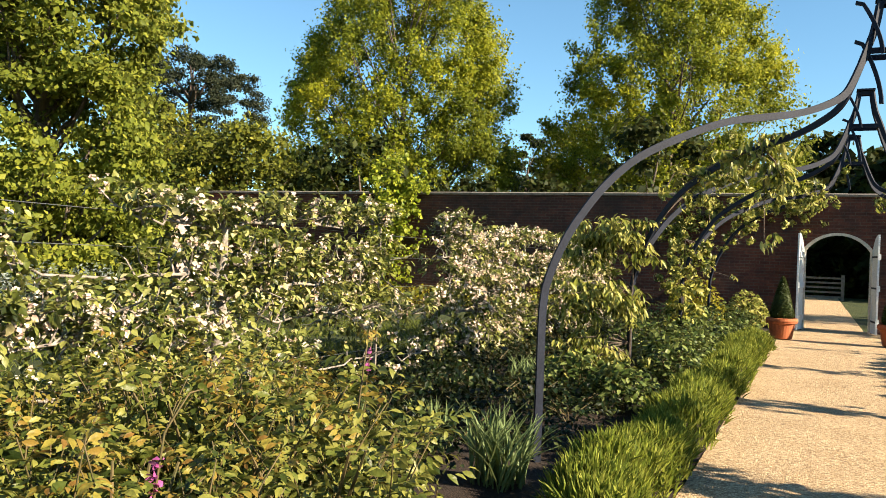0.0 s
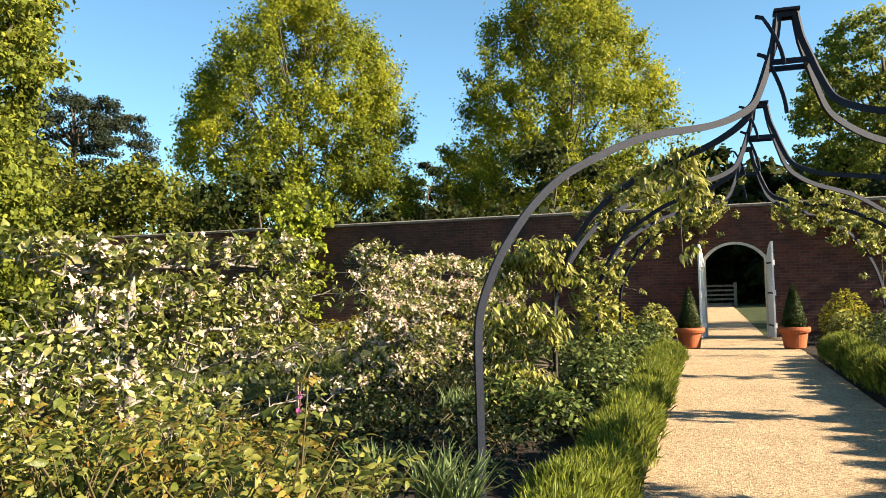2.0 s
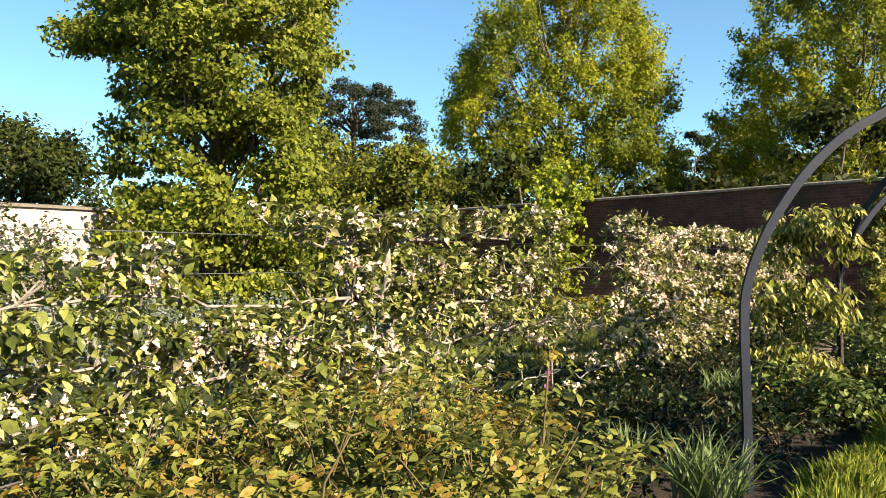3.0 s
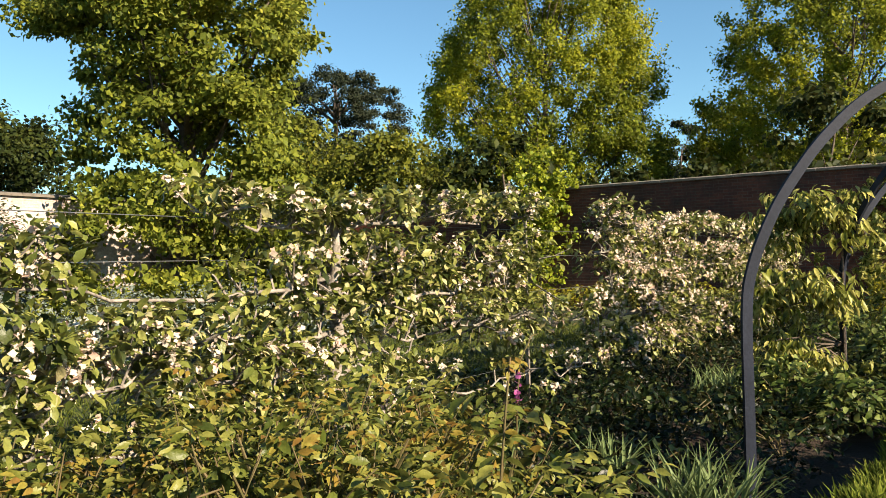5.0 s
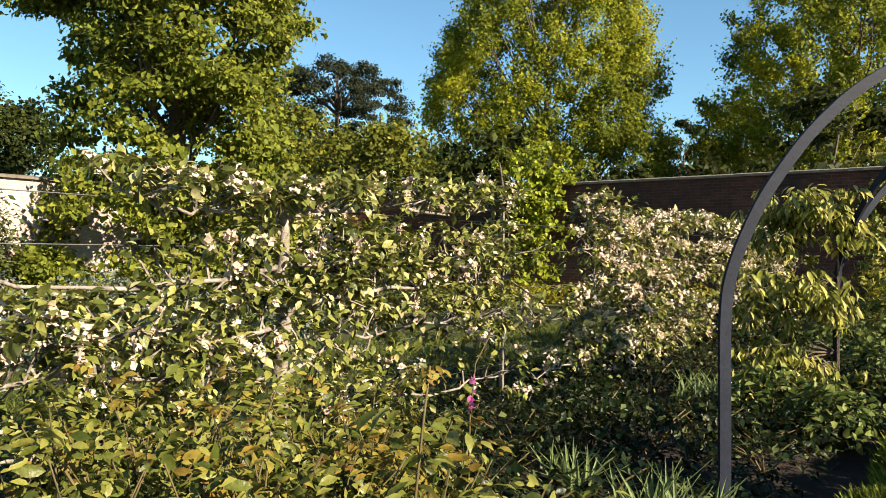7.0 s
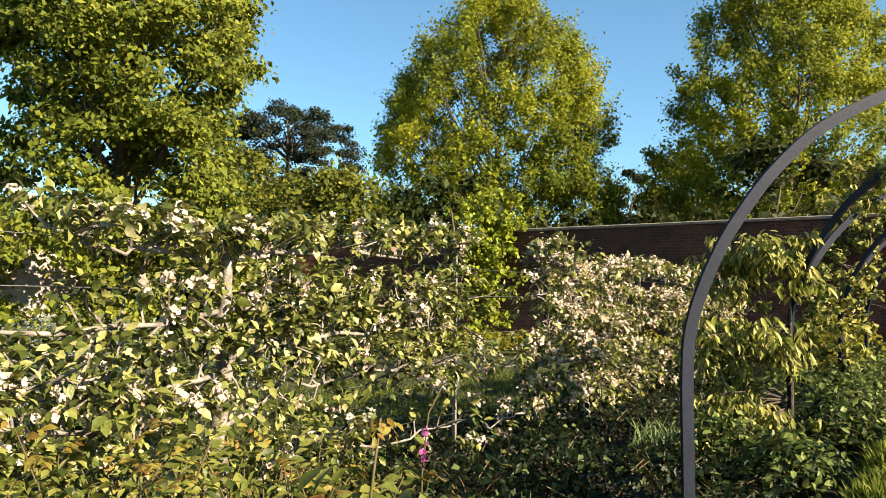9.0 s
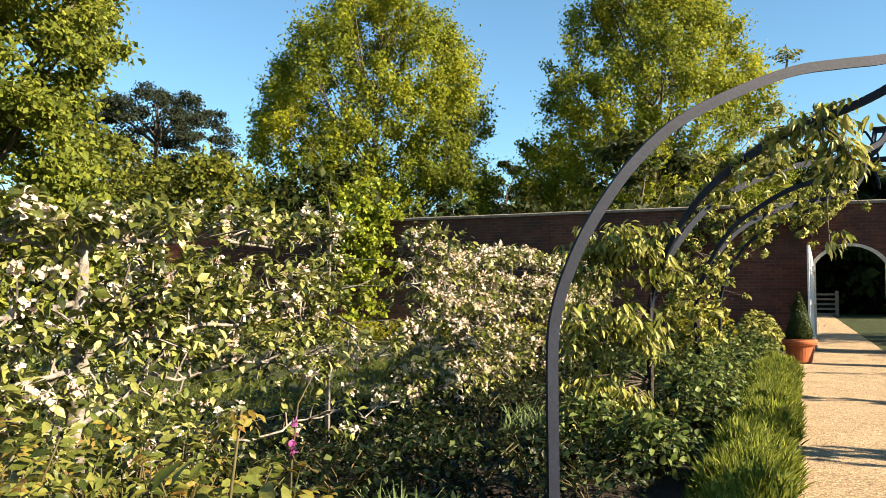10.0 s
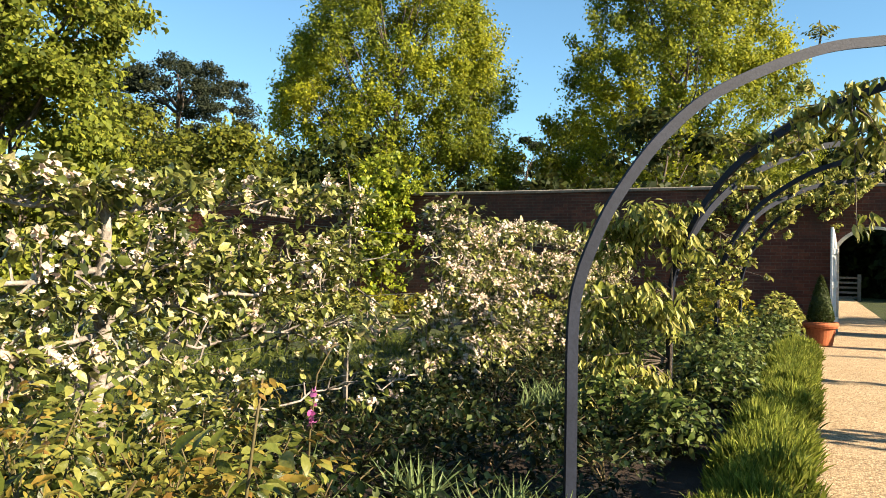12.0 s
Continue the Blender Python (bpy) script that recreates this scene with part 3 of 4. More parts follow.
urn = thing("stone_finial", (-18.79, 4.1, 2.955), "buff stone ball finial on the wall coping", "finial")
part("base", Geo().box(-0.17, -0.17, 0, 0.17, 0.17, 0.10).mesh("base", STONE), urn)
part("neck", Geo().lathe([(0.13, 0.10), (0.14, 0.14), (0.07, 0.2), (0.06, 0.28), (0.11, 0.34), (0.1, 0.36)], 16).mesh("neck", STONE, True), urn)
part("ball", Geo().lathe([(0.001, 0.34)] + [(0.17 * math.sin(t), 0.51 - 0.17 * math.cos(t)) for t in np.linspace(0.3, 3.0, 10)] + [(0.001, 0.70)], 18).mesh("ball", STONE, True), urn)


urn.scale = (0.55, 0.55, 0.6)


# ---- trees ----
def tree(name, at, height, width, crown_from, profile, mat, nclump, per, leaf, label, cat="tree", lump=1.0, seed=1, trunk_r=0.3, bark=BARK, fill=0.35, flat=0.75, gaps=None, rise=0.0, boughs=(), thick=1.0, reach=0.86):
    """A tapered trunk, limbs out to many clumps, and a crown of many leaves in uneven clumps. profile(u): share of the half width at share u of the crown's height; gaps: how much of the crown stays open; rise: how far the sprays sweep up and out; boughs: far-reaching branches."""
    rng = np.random.default_rng(seed)
    e = thing(name, at, label, cat)
    H = height - crown_from
    tp = np.array([(0.12 * math.sin(k * 1.3 + seed), 0.12 * math.cos(k * 1.7 + seed), height * reach * k / 8) for k in range(9)])
    tp[0, :2] = 0
    part("trunk", Geo().tube(tp, np.linspace(trunk_r, trunk_r * 0.18, 9), 9).mesh("trunk", bark, True), e)
    cs, rs = [], []
    while len(cs) < nclump:
        u = rng.random()
        R = profile(u) * width / 2
        if rng.random() > R / (width / 2) + 0.12:
            continue
        a = rng.random() * 2 * math.pi
        inside = rng.random() < fill
        rr = R * (math.sqrt(rng.random()) * 0.75 if inside else 0.76 + 0.24 * rng.random() ** 0.8)
        c = (rr * math.cos(a), rr * math.sin(a), crown_from + u * H)
        if gaps is not None and noise.noise(Vector(c) * (3.6 / width) + Vector((seed, 0, 0))) < gaps:
            continue
        cs.append(c)
        rs.append(lump * (0.6 + 0.7 * rng.random()))
    for bx, by, bz, br, bn in boughs:
        for k in range(bn):
            q = rng.normal(size=3) * br * np.array([0.5, 0.5, 0.32])
            cs.append((bx + q[0], by + q[1], bz + q[2]))
            rs.append(lump * (0.6 + 0.5 * rng.random()))
    cs, rs = np.array(cs), np.array(rs)
    few = 90 if nclump > 800 else 44 if nclump > 200 else 20 if nclump > 80 else 7
    for c in cs[rng.permutation(len(cs))[:few]]:
        z0 = max(crown_from * 0.7, c[2] - 0.25 * H - 0.35 * math.hypot(c[0], c[1]))
        p0 = np.array([0, 0, min(z0, height * 0.8)])
        q = [p0 + (np.array(c) - p0) * t + np.array([0, 0, -0.1 * H * t * (1 - t)]) + rng.normal(size=3) * 0.08 * (0 < t < 1) for t in (0, 0.35, 0.7, 1)]
        part("limb", Geo().tube(q, np.array([0.32, 0.2, 0.12, 0.05]) * trunk_r * thick, 5).mesh("limb", bark, True), e)
    P, d = clumps(cs, rs, per, rng, 0.35)
    rel = (P - cs.repeat(per, axis=0)) * np.array([1, 1, flat])
    if rise:
        ax_ = unit(np.column_stack([cs[:, 0], cs[:, 1], 0.9 * width * np.full(len(cs), 0.5)])).repeat(per, axis=0)
        rel += ax_ * (rng.normal(size=(len(P), 1)) * rs.repeat(per)[:, None] * rise)
    P = cs.repeat(per, axis=0) + rel + rng.normal(size=P.shape) * 0.10 * lump
    P[:, 2] = np.maximum(P[:, 2], 0.1)
    out = d * 0.6 + unit(P - np.array([0, 0, crown_from + 0.35 * H])) * 0.7
    part("crown", leaves("crown", P, mat, leaf, 0.7, out=out, up=0.35, droop=0.25, rng=rng), e)
    return e


def dome(u):
    return max(0.0, (1 - max(0, (u - 0.28) / 0.72) ** 2.1)) ** 0.62 * (0.80 + 0.2 * min(1, u / 0.25))


def rounded(u):
    return math.sqrt(max(0.0, 1 - (2 * u - 0.9) ** 2 / 1.25))


def blocky(u):
    return 0.9 + 0.1 * math.sin(u * 11) if u < 0.62 else math.sqrt(max(0, 1 - ((u - 0.62) / 0.42) ** 2))


tree("lime_tree", (-17.9, 28.6, 0), 15.0, 10.9, 1.6, dome, L_LIME, 900, 190, 0.118, "tall domed lime tree in fresh yellow-green leaf", lump=0.60, seed=11, trunk_r=0.40, fill=0.30, gaps=-0.24, rise=0.4, thick=0.5, reach=0.6)
tree("lime_tree", (-6.6, 32.6, 0), 15.4, 11.2, 1.8, dome, L_LIME, 900, 190, 0.118, "tall domed lime tree in fresh yellow-green leaf", lump=0.60, seed=12, trunk_r=0.40, fill=0.30, gaps=-0.24, rise=0.4, thick=0.5, reach=0.6)
tree("lime_tree", (9.0, 45.0, 0), 15.8, 9.8, 2.5, rounded, L_OAK, 640, 90, 0.19, "round dark green broadleaf tree behind the wall", lump=0.62, seed=13, trunk_r=0.4)
tree("sycamore_tree", (-17.4, 9.3, 0), 10.8, 6.0, 0.5, blocky, L_OAK, 620, 145, 0.13, "large leafy sycamore standing before the garden wall corner", lump=0.72, seed=14, trunk_r=0.32, flat=0.42, gaps=-0.28, boughs=[(-2.05, -2.05, 7.2, 0.8, 16), (-1.6, -1.6, 7.6, 0.9, 12)])
tree("pine_tree", (-42.6, 42.0, 0), 15.6, 11.2, 8.0, rounded, L_PINE, 190, 230, 0.16, "dark Scots pine with a flat open crown", lump=1.0, seed=15, trunk_r=0.34, fill=0.3, flat=0.42, gaps=-0.12, thick=1.5)
tree("pine_tree", (-24.6, 66, 0), 12.6, 4.4, 5, rounded, L_PINE, 50, 200, 0.25, "small dark conifer far behind the wall", lump=0.9, seed=16, trunk_r=0.25, flat=0.5)
for i, (x, y, h, w, lab) in enumerate([(-32.5, 11.5, 7.5, 7.4, "dark green yew tree behind the pale wall"), (-45, 13, 8.2, 6, "dark green tree far behind the pale wall"),
                                      (-52, 17, 7.2, 5, "dark green tree far behind the pale wall"), (-24.9, 20.4, 6.9, 7.6, "dark olive yew tree behind the garden wall"),
                                      (-20.4, 20.6, 5.9, 6.4, "dark olive yew tree behind the garden wall")]):
    tree("yew_tree", (x, y, 0), h, w, 0.4, rounded, L_OLIVE if i > 2 else L_YEW, 190, 150 if i == 0 else 95, 0.17, lab, lump=0.95, seed=20 + i, trunk_r=0.3)
for i in range(15):
    x = -34 + i * 3.6
    if abs(x) < 3.3:
        continue
    tree("evergreen_shrub", (x, 23.2 + 1.6 * math.sin(i * 2.1), 0), 5.0 + 0.9 * math.sin(i * 1.7), 4.8, 0.2, rounded, L_YEW, 50, 64, 0.22, "dark evergreen shrub in the shelter belt behind the wall", "shrub", lump=0.8, seed=40 + i, trunk_r=0.12)


# ---- espaliered apple trees on wires ----
TIERS = (0.42, 0.72, 1.02, 1.32, 1.54)


def espalier(y, y0, y1, seed, label, bloom=1.0, thin=0.0, high0=None, top0=None):
    """A trunk with five pairs of trained arms along the wires; leaf spurs and blossom on the arms."""
    rng = np.random.default_rng(seed)
    x = -4.22
    e = thing("apple_tree", (x, y, 0.0), label, "fruit tree", "espaliered apple trees")
    tp = [(0.02 * math.sin(k * 1.9), 0.035 * math.sin(k * 2.3 + seed), 1.62 * k / 9) for k in range(10)]
    part("trunk", Geo().tube(tp, np.linspace(0.060, 0.024, 10) * (1 + 0.12 * rng.normal(size=10)), 8).mesh("trunk", PALEBARK, True), e)
    spur, spur_d = [], []
    for z in TIERS:
        left = top0 if top0 is not None and z > 1.5 else high0 if high0 is not None and z > 0.9 else y0
        for end in (left - y, y1 - y):
            m = 14
            ys = np.linspace(0, end, m)
            lift = -abs(rng.normal()) * 0.04 - (0.13 if top0 is not None and z > 0.9 and end < 0 else 0)
            pts = np.column_stack([0.045 * rng.normal(size=m), ys, z + lift * np.minimum(1, np.abs(ys) * 3) - 0.12 * np.exp(-np.abs(ys) * 5) + 0.035 * rng.normal(size=m).cumsum() * 0.5 + 0.018 * rng.normal(size=m)])
            pts[0, 0] = 0
            part("arm", Geo().tube(pts, np.linspace(0.014, 0.005, m) * (1 + 0.15 * rng.normal(size=m).clip(-1, 1)), 6).mesh("arm", PALEBARK, True), e)
            k = int(abs(end) * 64)
            t = rng.random(k)
            base = np.column_stack([np.interp(t, np.linspace(0, 1, m), pts[:, c]) for c in range(3)])
            keep = np.array([noise.noise(Vector((q[1] * 2.3 + seed, q[2] * 3.1, seed))) > -0.30 + thin * (1 if q[1] + y < -0.7 else 0) for q in base])
            keep &= ~((base[:, 2] < 0.62) & (base[:, 1] + y > 1.1) & (base[:, 1] + y < 3.9) & (rng.random(len(base)) < 0.7))
            keep &= ~((np.abs(base[:, 1]) < 0.10) & (base[:, 2] > 0.30) & (base[:, 2] < 0.66))
            base = base[keep]
            up = rng.random(len(base)) < 0.68
            off = np.column_stack([rng.normal(size=len(base)) * 0.11, rng.normal(size=len(base)) * 0.07, np.where(up, 0.03 + 0.20 * rng.random(len(base)), -0.02 - 0.15 * rng.random(len(base)))])
            if z == TIERS[-1]:
                off[:, 2] = np.abs(off[:, 2]) * (0.8 + 0.35 * noise.noise(Vector((seed, 0, 0))))
            spur.append(base + off)
            spur_d.append(off)
    spur, spur_d = np.concatenate(spur), np.concatenate(spur_d)
    sg = Geo()
    for q, d in zip(spur[::2], spur_d[::2]):
        sg.tube([q - d, q - d * 0.4 + rng.normal(size=3) * 0.012, q], [0.008, 0.006, 0.003], 4)
    part("spur", sg.mesh("spur", PALEBARK), e)
    # each spur carries a rosette of leaves that spread outwards and hang at the tips
    per = 11
    n = len(spur) * per
    D = unit(rng.normal(size=(n, 3)) + unit(spur_d).repeat(per, axis=0) * 0.5 + np.array([0.25, -0.1, 0.45]))
    P = spur.repeat(per, axis=0) + D * (0.028 + 0.03 * rng.random((n, 1))) + rng.normal(size=(n, 3)) * 0.022
    part("foliage", pinnate("foliage", P, D, rng, L_APPLE, 0.062, 0.27), e)
    b = spur[rng.random(len(spur)) < 0.10 * bloom]
    fl = b.repeat(5, axis=0) + rng.normal(size=(len(b) * 5, 3)) * 0.03 + np.array([0.03, -0.02, 0.02])
    P = fl.repeat(5, axis=0) + rng.normal(size=(len(fl) * 5, 3)) * 0.012
    part("blossom", leaves("blossom", P, BLOOM, 0.028, 0.9, out=np.tile([0.6, -0.4, 0.3], (len(P), 1)), rng=rng), e, "clusters of pale pink and white blossom")
    return e


espalier(0.22, -2.7, 2.62, 3, "espaliered apple tree in blossom trained on wires", 1.5, 0.0, None, -0.75)
espalier(5.0, 2.95, 6.7, 5, "espaliered apple tree thick with pale blossom on wires", 3.2, 0.0, 3.9)
espalier(9.4, 7.3, 11.6, 6, "espaliered apple tree thick with pale blossom near the wall", 3.4)

for y, h in ((-2.82, 1.6), (2.74, 1.64), (7.15, 1.64), (11.75, 1.64)):
    p = thing("trellis_post", (-4.36, y, 0), "thin grey metal post holding the espalier wires", "post", "espalier wire posts")
    part("post", Geo().box(-0.014, -0.012, 0, 0.014, 0.012, h).mesh("post", WOOD), p)
    part("cap", Geo().box(-0.017, -0.015, h, 0.017, 0.015, h + 0.012).mesh("cap", IRON), p)
wires = thing("espalier_wire", (0, 0, 0), "taut galvanised wires strung between espalier posts", "wire")
for z in TIERS:
    part("wire", Geo().tube([(-4.345, -2.9, z), (-4.345, 2.74, z - 0.01), (-4.345, 7.15, z), (-4.345, 11.75, z)], 0.0025, 4).mesh("wire", WIRE), wires)


# ---- lavender hedges ----
def lavender_mesh(seed):
    rng = np.random.default_rng(seed)
    n = 1050
    a, h = rng.random(n) * 2 * math.pi, rng.random(n) ** 0.8
    r = np.sqrt(1 - h * h) * (0.72 + 0.28 * rng.random(n))
    P = np.column_stack([r * np.cos(a) * 0.22, r * np.sin(a) * 0.21, 0.03 + h * 0.24])
    d = np.column_stack([np.cos(a) * r, np.sin(a) * r, 2.3 + h])
    return blades("lavender", P, L_LAV, 0.088, 0.0115, lean=0.32, rng=rng, curve=0.15, dirs=d)


lav = []
for k in range(4):
    e = thing("lavender_plant", (0, 0, -5), "bushy green lavender plant edging the gravel path", "lavender", "lavender edging")
    part("foliage", lavender_mesh(60 + k), e)
    g = Geo()
    for j in range(9):
        a = j * 0.7
        g.tube([(0, 0, -0.02), (0.07 * math.cos(a), 0.07 * math.sin(a), 0.09), (0.16 * math.cos(a), 0.16 * math.sin(a), 0.2)], [0.012, 0.008, 0.004], 5)
    part("stem", g.mesh("stem", BARK), e)
    lav.append(e)
first = True
for side, xc in ((-1, -1.33), (1, 1.30)):
    for row in (0, 1):
        for i in range(26):
            y = -2.2 + i * 0.50 + 0.24 * row
            if side < 0 and y < -0.9:
                continue
            sc = 0.92 + 0.22 * RNG.random()
            m = pose(xc + side * (row * 0.13 - 0.06) + RNG.normal() * 0.03, y + RNG.normal() * 0.04, 0.02, 0, 0, RNG.random() * 360)
            c = copy_thing(lav[int(RNG.integers(4))], m)
            c.scale = (sc, sc, sc * (0.85 + 0.25 * RNG.random()) * (1.35 if side > 0 else 1.0))
for e in lav:
    for c in list(e.children) + [e]:
        bpy.data.objects.remove(c)


# ---- rose shrubs ----
def compound_leaf(seed, mat, size):
    """A rose leaf: seven leaflets on one stalk along +x."""
    rng = np.random.default_rng(seed)
    L = size * 2.5
    P = np.array([(L * f, w * size * 0.55, -0.25 * L * f * f) for f, w in ((0.34, 1), (0.34, -1), (0.58, 1), (0.58, -1), (0.82, 1), (0.82, -1), (1.08, 0))])
    D = np.array([(0.35, w, -0.1) if w else (1, 0, -0.3) for w in (1, -1, 1, -1, 1, -1, 0)])
    me = pinnate("leaf", P, D, rng, mat, size)
    return me


LEAF_GREEN = [compound_leaf(90 + k, L_ROSE, 0.054 + 0.005 * k) for k in range(4)]
LEAF_BRONZE = [compound_leaf(96 + k, L_ORANGE, 0.052) for k in range(2)]


def shoot_stem(seed):
    rng = np.random.default_rng(seed)
    lean = rng.normal(size=2) * 0.14
    ts = np.linspace(0, 1, 8)
    stem = np.column_stack([lean[0] * ts ** 1.6, lean[1] * ts ** 1.6, 0.6 * ts])
    return stem, Geo().tube(stem, np.linspace(0.006, 0.0025, 8), 5).mesh("shoot", STEM, True)


SHOOTS = [shoot_stem(100 + k) for k in range(7)]


def rose_shrub(x, y, radius, height, seed, n=34):
    rng = np.random.default_rng(seed)
    e = thing("rose_shrub", (x, y, 0.01), "leafy rose shrub with yellow-green leaves and bronze tips", "shrub", "rose shrubs in the bed")
    for k in range(n):
        a, r = rng.random() * 2 * math.pi, radius * math.sqrt(rng.random())
        stem, me = SHOOTS[int(rng.integers(7))]
        bronze = rng.random() < 0.32
        o = part("shoot", me, e)
        h = height * (1 - 0.35 * (r / radius) ** 2) * (0.85 + 0.25 * rng.random())
        o.location = (r * math.cos(a), r * math.sin(a), h - 0.6)
        o.rotation_euler = (-0.35 * r / radius * math.sin(a), 0.35 * r / radius * math.cos(a), rng.random() * 6.28)
        for q in range(9):
            t = 0.25 + 0.75 * q / 8
            lf = part("leaf", LEAF_BRONZE[q % 2] if bronze and q > 3 else LEAF_GREEN[int(rng.integers(4))], o)
            lf.location = [np.interp(t, np.linspace(0, 1, 8), stem[:, c]) for c in range(3)]
            lf.rotation_euler = (0.2 * rng.normal(), -0.25 - 0.5 * (t > 0.85) + 0.25 * rng.normal(), q * 2.4 + 0.4 * rng.normal())
            f = (1.15 - 0.4 * t) * (0.9 + 0.25 * rng.random())
            lf.scale = (f, f, f)
    m = 420
    a, r = rng.random(m) * 2 * math.pi, radius * np.sqrt(rng.random(m))
    P = np.column_stack([r * np.cos(a), r * np.sin(a), (0.12 + 0.8 * rng.random(m)) * height * (1 - 0.3 * (r / radius) ** 2)])
    part("inner_foliage", leaves("inner_foliage", P, L_ROSE, 0.060, 0.45, up=0.6, rng=rng, fine=True), e)
    g = Geo()
    for k in range(8):
        a = k * 0.8 + rng.random()
        g.tube([(0.05 * math.cos(a), 0.05 * math.sin(a), -0.03), (0.2 * math.cos(a), 0.2 * math.sin(a), height * 0.45), (0.7 * radius * math.cos(a), 0.7 * radius * math.sin(a), height * 0.8)], [0.012, 0.009, 0.005], 5)
    part("cane", g.mesh("cane", STEM), e)
    return e


for i, (x, y, r, h) in enumerate([(-2.20, -1.55, 0.48, 0.74), (-2.95, -1.30, 0.52, 0.82), (-3.60, -1.05, 0.42, 0.76), (-2.35, -2.45, 0.50, 0.70), (-3.15, -2.15, 0.52, 0.72), (-3.75, -1.95, 0.45, 0.68),
                                  (-2.45, -3.35, 0.50, 0.68), (-3.30, -3.05, 0.52, 0.70), (-2.6, -4.25, 0.5, 0.66), (-3.4, -4.0, 0.5, 0.66), (-3.85, -2.85, 0.40, 0.62), (-2.70, -0.80, 0.36, 0.70), (-3.30, -0.40, 0.42, 0.72)]):
    rose_shrub(x, y, r, h, 200 + i)

# one tall shoot with a bronze tip
e = thing("rose_shoot", (-2.23, -1.15, 0.02), "tall single rose shoot with a bronze-red leafy tip", "shoot")
rng = np.random.default_rng(9)
part("stem", Geo().tube([(-0.03, -0.06, 0.0), (-0.03, -0.03, 0.45), (-0.01, 0.0, 0.8), (0.0, 0.02, 0.97)], [0.005, 0.0045, 0.004, 0.003], 6).mesh("stem", STEM, True), e)
for k in range(5):
    o = part("young_leaf", LEAF_BRONZE[k % 2], e, "bronze-red young leaf")
    o.location, o.rotation_euler, o.scale = (0, 0.02, 0.965), (0, 0.5 - 0.35 * (k % 2), k * 1.26), (0.45, 0.45, 0.45)
for k, (z, a, f) in enumerate([(0.80, 0.5, 1.2), (0.84, 3.3, 1.1), (0.70, 2.0, 1.2), (0.66, 5.2, 1.2), (0.55, 3.8, 1.2)]):
    o = part("leaf", LEAF_GREEN[k % 4], e)
    o.location, o.rotation_euler, o.scale = (-0.015, -0.01, z), (0, -0.1, a), (f, f, f)


# ---- flower spikes and strap-leaved clumps ----
def flower_spike(x, y, h, label):
    rng = np.random.default_rng(int(abs(x * 100)))
    e = thing("flower_spike", (x, y, 0.02), label, "flower", "magenta flower spikes")
    part("stem", Geo().tube([(0, 0, 0), (0.01, 0.0, h * 0.6), (0.02, 0.03, h * 0.9), (0.05, 0.10, h * 1.04), (0.07, 0.14, h * 1.05)], [0.006, 0.005, 0.004, 0.003, 0.002], 5).mesh("stem", STEM, True), e)
    t = rng.random(26)
    P = np.column_stack([0.012 + rng.normal(size=26) * 0.009, rng.normal(size=26) * 0.009, h * (0.64 + 0.19 * t)])
    part("bloom", leaves("bloom", P, PURPLE, 0.024, 0.8, rng=rng, fine=True), e, "magenta-purple florets")
    part("leaf_blade", blades("leaf_blade", rng.normal(size=(9, 3)) * np.array([0.03, 0.03, 0]), L_IRIS, h * 0.5, 0.02, 0.25, rng), e)


flower_spike(-3.06, 0.30, 0.84, "magenta flower spike on a thin arching stem")
flower_spike(-2.22, -2.45, 0.82, "magenta flower spike among rose leaves")
flower_spike(-2.05, 8.9, 0.75, "pale magenta flower spike among bed leaves")


def strap_clump(x, y, r, h, n, seed):
    rng = np.random.default_rng(seed)
    e = thing("iris_clump", (x, y, 0.02), "clump of upright pale green strap-shaped iris leaves", "iris", "strap-leaved clumps")
    for k in range(n):
        a, q = rng.random() * 6.283, r * math.sqrt(rng.random())
        o = part("leaf_blade", BLADES[k % 8], e)
        o.location = (q * math.cos(a), q * math.sin(a), -0.01)
        f = h * (0.8 + 0.4 * rng.random())
        o.scale = (1, 1, f)
        o.rotation_euler = (-0.22 * q / r * math.sin(a) + 0.07 * rng.normal(), 0.22 * q / r * math.cos(a) + 0.07 * rng.normal(), rng.random() * 6.28)


def blade_mesh(k):
    """One strap leaf of unit height, keeled and arching over at the tip."""
    t = np.linspace(0, 1, 6)
    w = 0.011 * np.array([0.8, 1, 1, 0.9, 0.6, 0.05])
    x = (0.05 + 0.03 * k) * t ** 2.5
    V = np.concatenate([np.column_stack([x, -w, t]), np.column_stack([x + 0.004, 0 * t, t]), np.column_stack([x, w, t])])
    F = [(r_ * 6 + i, r_ * 6 + i + 1, r_ * 6 + 7 + i, r_ * 6 + 6 + i) for r_ in (0, 1) for i in range(5)]
    return Geo().add(V, F).mesh("leaf_blade", L_IRIS)


BLADES = [blade_mesh(k) for k in range(8)]
strap_clump(-2.06, 0.16, 0.17, 0.41, 95, 1)
strap_clump(-3.0, 3.6, 0.25, 0.32, 90, 3)
strap_clump(-2.75, 0.75, 0.12, 0.3, 40, 4)
strap_clump(-1.95, 7.4, 0.15, 0.5, 40, 5)


